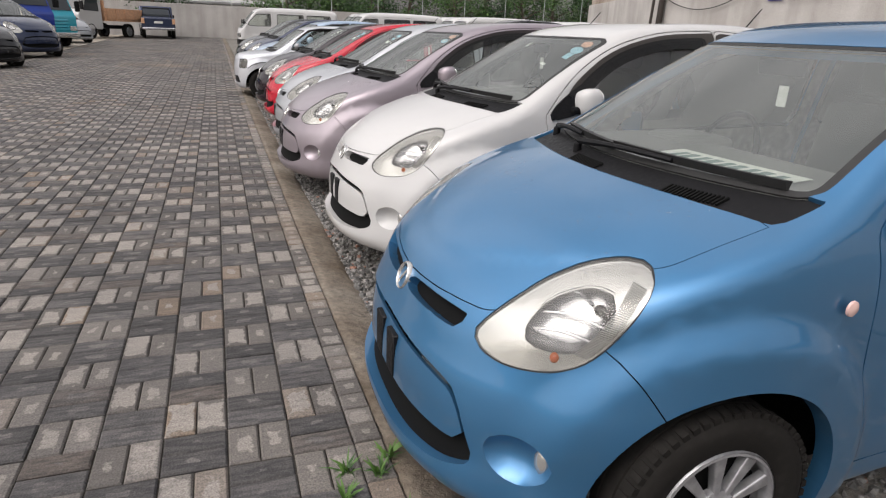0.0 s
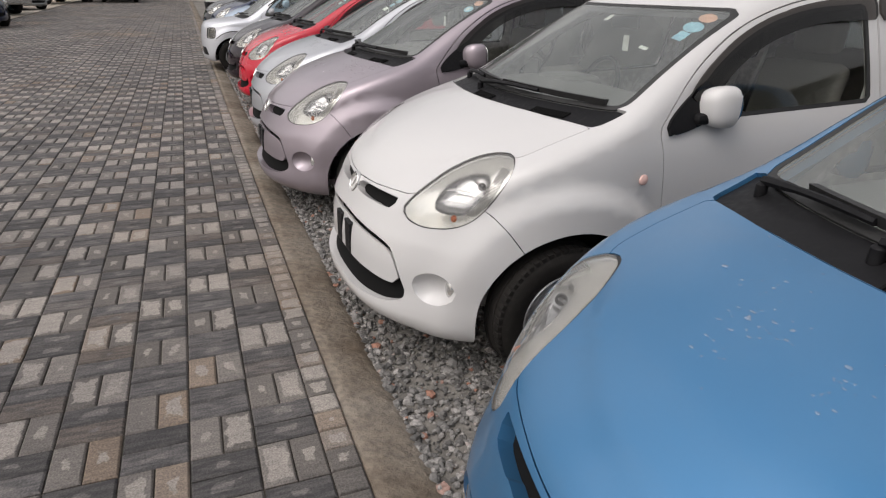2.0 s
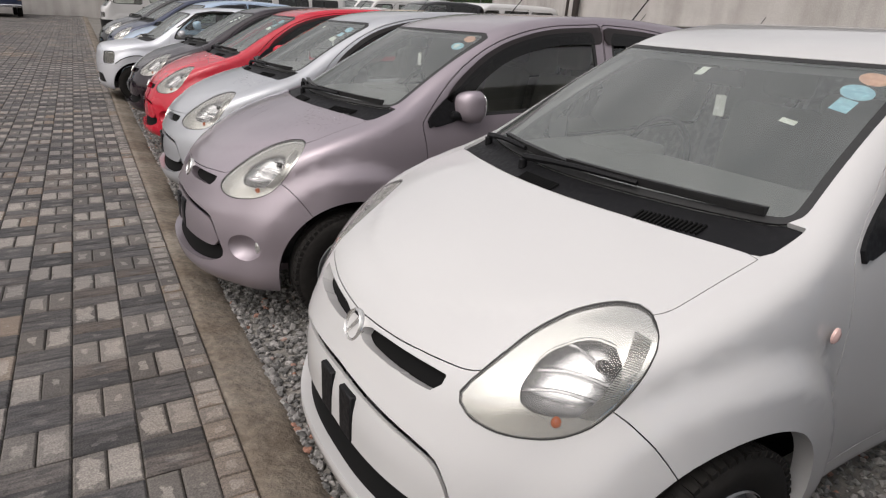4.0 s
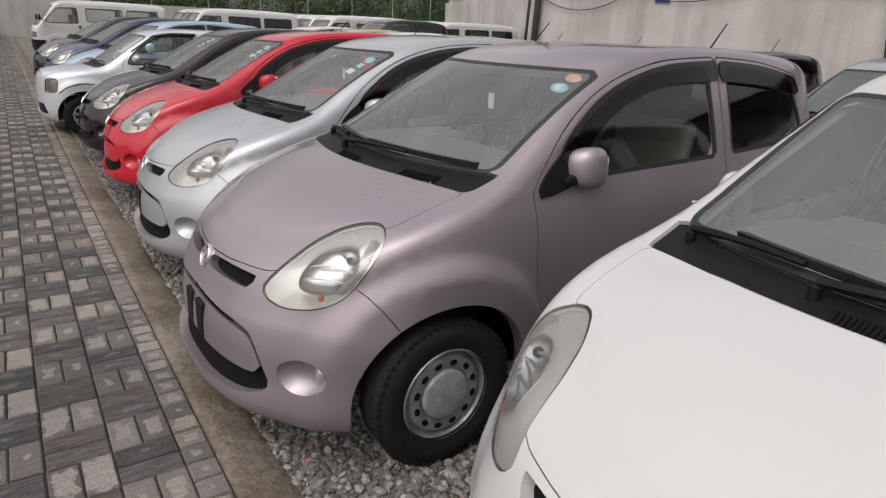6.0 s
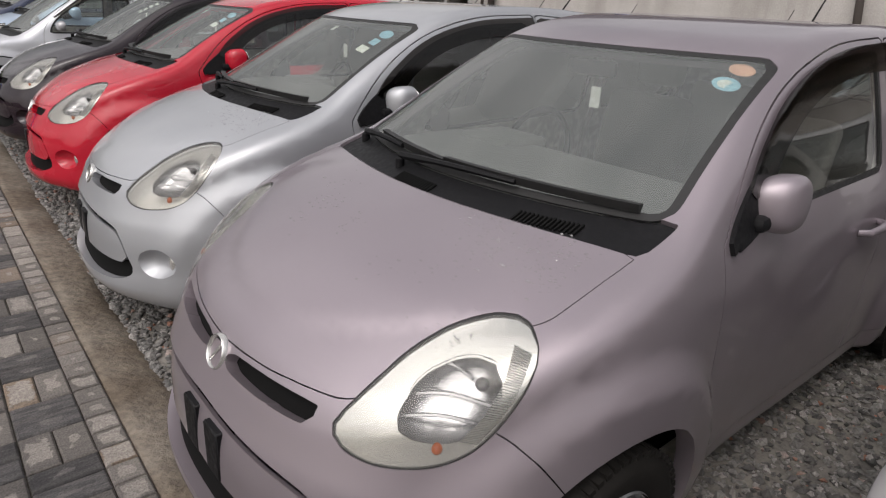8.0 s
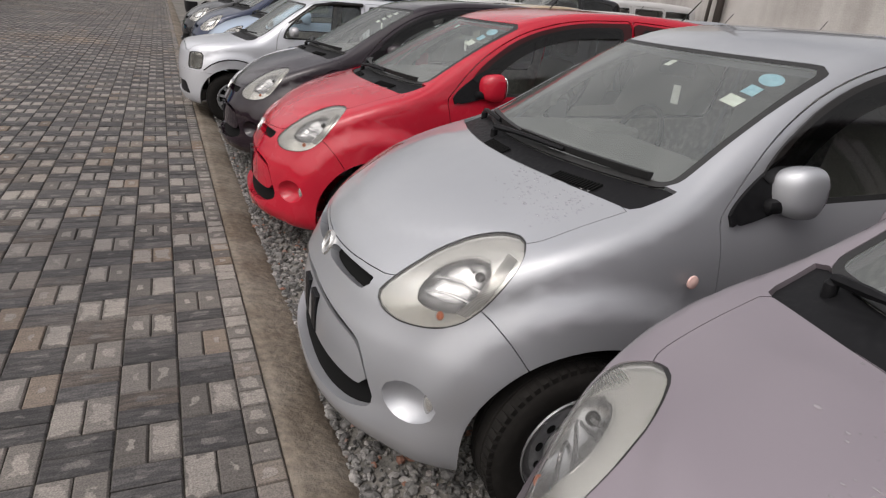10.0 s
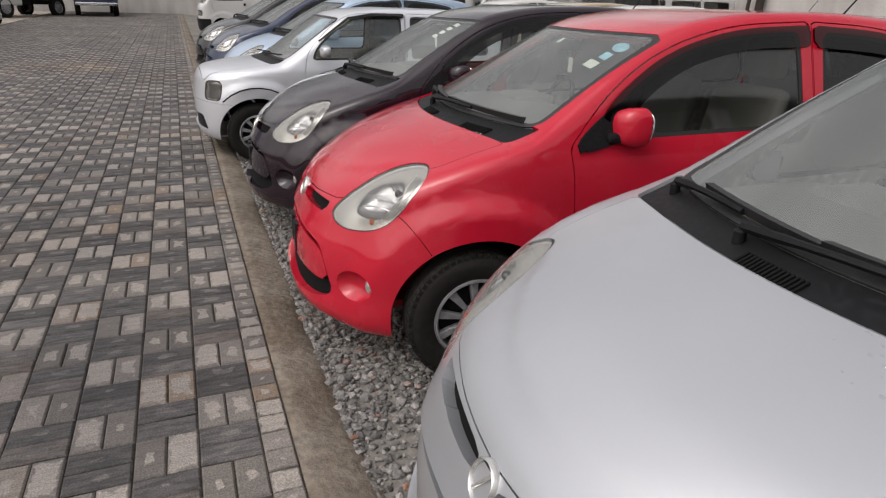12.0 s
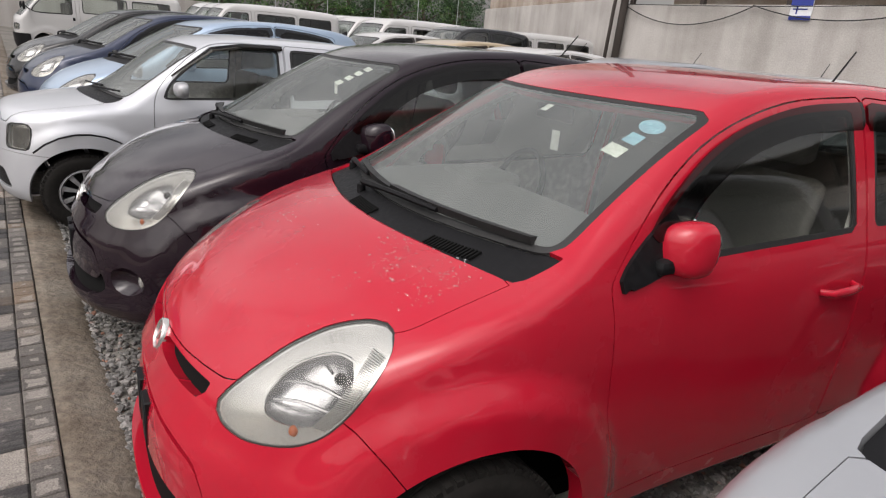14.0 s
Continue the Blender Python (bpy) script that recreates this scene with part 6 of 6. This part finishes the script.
def pole_and_wires():
    p = thing("utility_pole", pose(16.78, 22.25, 0.0), "dark slanting timber pole with loose wires beside the wall", "pole")
    part("shaft", tube_bm([(0.0, 0, -0.2), (0.10, 0, 3.0), (0.22, 0, 6.5)], [0.13, 0.12, 0.10], 12), M["dark_timber"], p, smooth=True)
    part("brace", tube_bm([(-0.28, 0.2, -0.2), (-0.18, 0.15, 3.0), (0.1, 0.1, 5.5)], [0.06, 0.055, 0.05], 8), M["dark_timber"], p, smooth=True)
    part("meter_box", box_bm(-0.26, -0.10, -0.10, 0.10, 3.35, 3.75, 0.015), M["galv"], p)
    c = thing("wall_cable", pose(16.98, 22.2, 0.0), "black cables sagging along the top of the wall", "cable")
    spans = [(0.0, 4.2, 0.5, 3.06), (4.2, 8.5, 0.34, 3.10), (8.5, 16.0, 0.30, 3.10), (16.0, 26.0, 0.3, 3.10)]
    for a, b, sag, z in spans:
        pts = [(-0.04, -(a + (b - a) * i / 16), z - sag * 4 * (i / 16) * (1 - i / 16)) for i in range(17)]
        part("cable", tube_bm(pts, 0.016, 6), M["rubber"], c, smooth=True)
    part("cable", tube_bm([(-0.03, -30 + 30 * i / 20, 3.09 + 0.02 * math.sin(i)) for i in range(21)], 0.013, 6), M["rubber"], c)
    q = thing("drain_pipe", pose(16.92, 10.0, 0.0), "dark slanted pipe fixed to the cement wall", "pipe")
    part("pipe", tube_bm([(0, 0, -0.05), (0, 0.4, 3.2)], 0.09, 10), M["dark_timber"], q, smooth=True)


pole_and_wires()


def wall_sign():
    s = thing("wall_sign", pose(17.005, 16.75, 3.0), "small blue and white sign fixed to the cement wall", "sign")
    part("panel", box_bm(0.0, 0.03, -0.27, 0.27, -0.24, 0.24, 0.004, 1), M["sign_white"], s)
    part("top_band", box_bm(-0.006, -0.002, -0.27, 0.27, 0.10, 0.24), M["sign_blue"], s)
    part("bottom_band", box_bm(-0.006, -0.002, -0.27, 0.27, -0.24, -0.14), M["sign_blue"], s)
    part("text_bar", box_bm(-0.008, -0.004, -0.16, 0.20, 0.0, 0.03), M["sign_blue"], s)
    part("arrow_bar", box_bm(-0.008, -0.004, 0.08, 0.12, -0.10, 0.08), M["sign_blue"], s)


wall_sign()


def fence_posts():
    post = thing("fence_post", pose(-12, 46.3, 2.49), "thin galvanised post on the end wall", "post", "posts on the end wall")
    part("rod", tube_bm([(0, 0, 0), (0, 0, 2.2)], 0.025, 8), M["galv"], post)
    part("foot", box_bm(-0.06, 0.06, -0.06, 0.06, 0, 0.04), M["galv"], post)
    for i in range(1, 14):
        copy_thing(post, pose(-12 + 3.3 * i, 46.3, 2.49))


fence_posts()


def leaf_mat(name, a, b, c):
    m = node_mat(name, b, 0.5, 0, 0.4)
    g = m.node_tree.nodes.new("ShaderNodeNewGeometry")
    r = ramp_node(m, g.outputs["Random Per Island"], [(0.0, a), (0.5, b), (0.95, c), (1.0, tuple(1.5 * x for x in c))])
    set_color(m, r.outputs[0])
    m.node_tree.nodes["Principled BSDF"].inputs["Subsurface Weight"].default_value = 0.0
    return m


M["leaf_a"] = leaf_mat("bright_green_leaves", (0.02, 0.05, 0.012), (0.045, 0.11, 0.02), (0.09, 0.17, 0.035))
M["leaf_b"] = leaf_mat("deep_green_leaves", (0.012, 0.032, 0.012), (0.028, 0.07, 0.02), (0.05, 0.11, 0.03))
M["bark"] = earth_mat("grey_brown_bark", (0.07, 0.055, 0.042), (0.12, 0.10, 0.08), (0.18, 0.155, 0.13), 6.0, 1.0)


def tree(x, y, z, height, spread, leaves, mat, seed, label, low=1.2):
    rng = np.random.default_rng(seed)
    t = thing("tree", pose(x, y, z), label, "tree", "trees behind the end wall")
    bm = bmesh.new()
    tips = []
    trunk = [(0.12 * math.sin(i * 1.3 + seed), 0.12 * math.cos(i * 1.7 + seed), height * 0.75 * i / 6) for i in range(7)]
    tube_bm(trunk, [0.20 - 0.024 * i for i in range(7)], 9, bm)
    for k in range(13):
        a, zz = rng.uniform(0, 6.28), rng.uniform(0.15, 0.75) * height
        b = Vector(trunk[min(6, int(zz / (height * 0.75) * 6))])
        ln = spread * rng.uniform(0.55, 1.0) * (1.15 - 0.5 * zz / height)
        e = b + Vector((math.cos(a) * ln, math.sin(a) * ln, ln * rng.uniform(0.1, 0.6)))
        mid = (b + e) / 2 + Vector((0, 0, 0.2))
        tube_bm([b, mid, e], [0.07, 0.045, 0.015], 6, bm)
        tips += [e, mid, (mid + e) / 2]
    part("trunk", bm, M["bark"], t, smooth=True)
    tips = np.array([p[:] for p in tips])
    clump = tips[rng.integers(0, len(tips), leaves // 26)] + rng.normal(0, 0.38, (leaves // 26, 3))
    clump = np.concatenate([clump, np.stack([rng.uniform(-spread, spread, leaves // 60), rng.uniform(-1.0, 1.0, leaves // 60), rng.uniform(low, height, leaves // 60)], 1)])
    c = clump[rng.integers(0, len(clump), leaves)] + rng.normal(0, 0.20, (leaves, 3))
    d = rng.normal(0, 1, (leaves, 3)) + np.array([0, 0, -0.3])
    d /= np.linalg.norm(d, axis=1, keepdims=True)
    s = np.cross(d, rng.normal(0, 1, (leaves, 3)))
    s /= np.linalg.norm(s, axis=1, keepdims=True)
    ln, wd = rng.uniform(0.09, 0.19, (leaves, 1)), rng.uniform(0.035, 0.07, (leaves, 1))
    nrm = np.cross(d, s)
    V = np.stack([c, c + d * ln * 0.5 + s * wd + nrm * 0.015, c + d * ln, c + d * ln * 0.5 - s * wd + nrm * 0.015], 1).reshape(-1, 3)
    F = np.arange(leaves * 4).reshape(-1, 4)
    me = bpy.data.meshes.new("crown")
    me.from_pydata(V.tolist(), [], F.tolist())
    part_mesh("crown", me, M[mat], t)


for i in range(13):
    x = (-14.0, -10.5, -7.2, -3.9, 5.2, 8.4, 11.3, 14.5, 17.8, 20.8, 23.6, 26.8, 30.0)[i]
    tree(x, 48.6 + (i * 37 % 5) * 0.35, 0.2, 5.4 + (i * 13 % 4) * 0.5, 2.5, 4200, "leaf_a" if i % 3 else "leaf_b", 20 + i, ("bright green" if i % 3 else "dark green") + " leafy tree rising behind the end wall", 1.8)
for i, x in enumerate((-12.0, -5.0, 7.0, 13.0, 19.0, 25.0, 32.0)):
    tree(x, 52.0, 0.2, 7.6, 3.6, 5200, "leaf_b", 60 + i, "tall dark green tree further behind the wall", 1.5)


def house():
    h = thing("house", pose(0.6, 52.5, 0.2), "low white house with a grey sheet roof behind the wall", "house")
    part("wall", box_bm(-4.2, 4.2, 0, 6, 0, 2.7, 0.02), M["white_wall"], h)
    part("roof", prism_bm([(-0.7, 2.55), (3.0, 4.3), (6.7, 2.55), (6.7, 2.68), (3.0, 4.45), (-0.7, 2.68)], "x", -4.7, 4.7), M["roof_sheet"], h)
    for x in (-2.4, 2.0):
        part("window", box_bm(x - 0.6, x + 0.6, -0.03, 0.05, 1.2, 2.3, 0.02), M["gap_glass"], h)


house()


def grass_tuft(x, y, z, n, seed):
    rng = np.random.default_rng(seed)
    t = thing("weed", pose(x, y, z), "small green weed growing from a paving joint", "weed", "weeds in the paving joints")
    V, F = [], []
    for i in range(n):
        a, l, b = rng.uniform(0, 6.28), rng.uniform(0.03, 0.085), rng.uniform(0.3, 1.2)
        d = np.array([math.cos(a) * math.sin(b), math.sin(a) * math.sin(b), math.cos(b)])
        s = np.array([-math.sin(a), math.cos(a), 0]) * rng.uniform(0.002, 0.005)
        p = np.array([rng.normal(0, 0.008), rng.normal(0, 0.008), 0])
        k = len(V)
        mid = p + d * l * 0.55
        tip = p + d * l + np.array([d[0], d[1], -0.6]) * l * 0.15
        V += [p - s, p + s, mid + s * 1.3, mid - s * 1.3, tip]
        F += [(k, k + 1, k + 2, k + 3), (k + 3, k + 2, k + 4)]
    me = bpy.data.meshes.new("blades")
    me.from_pydata([tuple(v) for v in V], [], F)
    tagged(part_mesh("blades", me, M["leaf_a"], t), kind="stuff")


for i, (x, y, n) in enumerate(((0.30, 1.64, 22), (0.27, 1.52, 16), (0.40, 1.60, 24), (0.452, 1.38, 18), (0.21, 1.42, 20), (0.30, 1.36, 12), (0.45, 1.68, 16))):
    grass_tuft(x, y, -0.004, n, i)

# ---- paving last ----
build_paving()
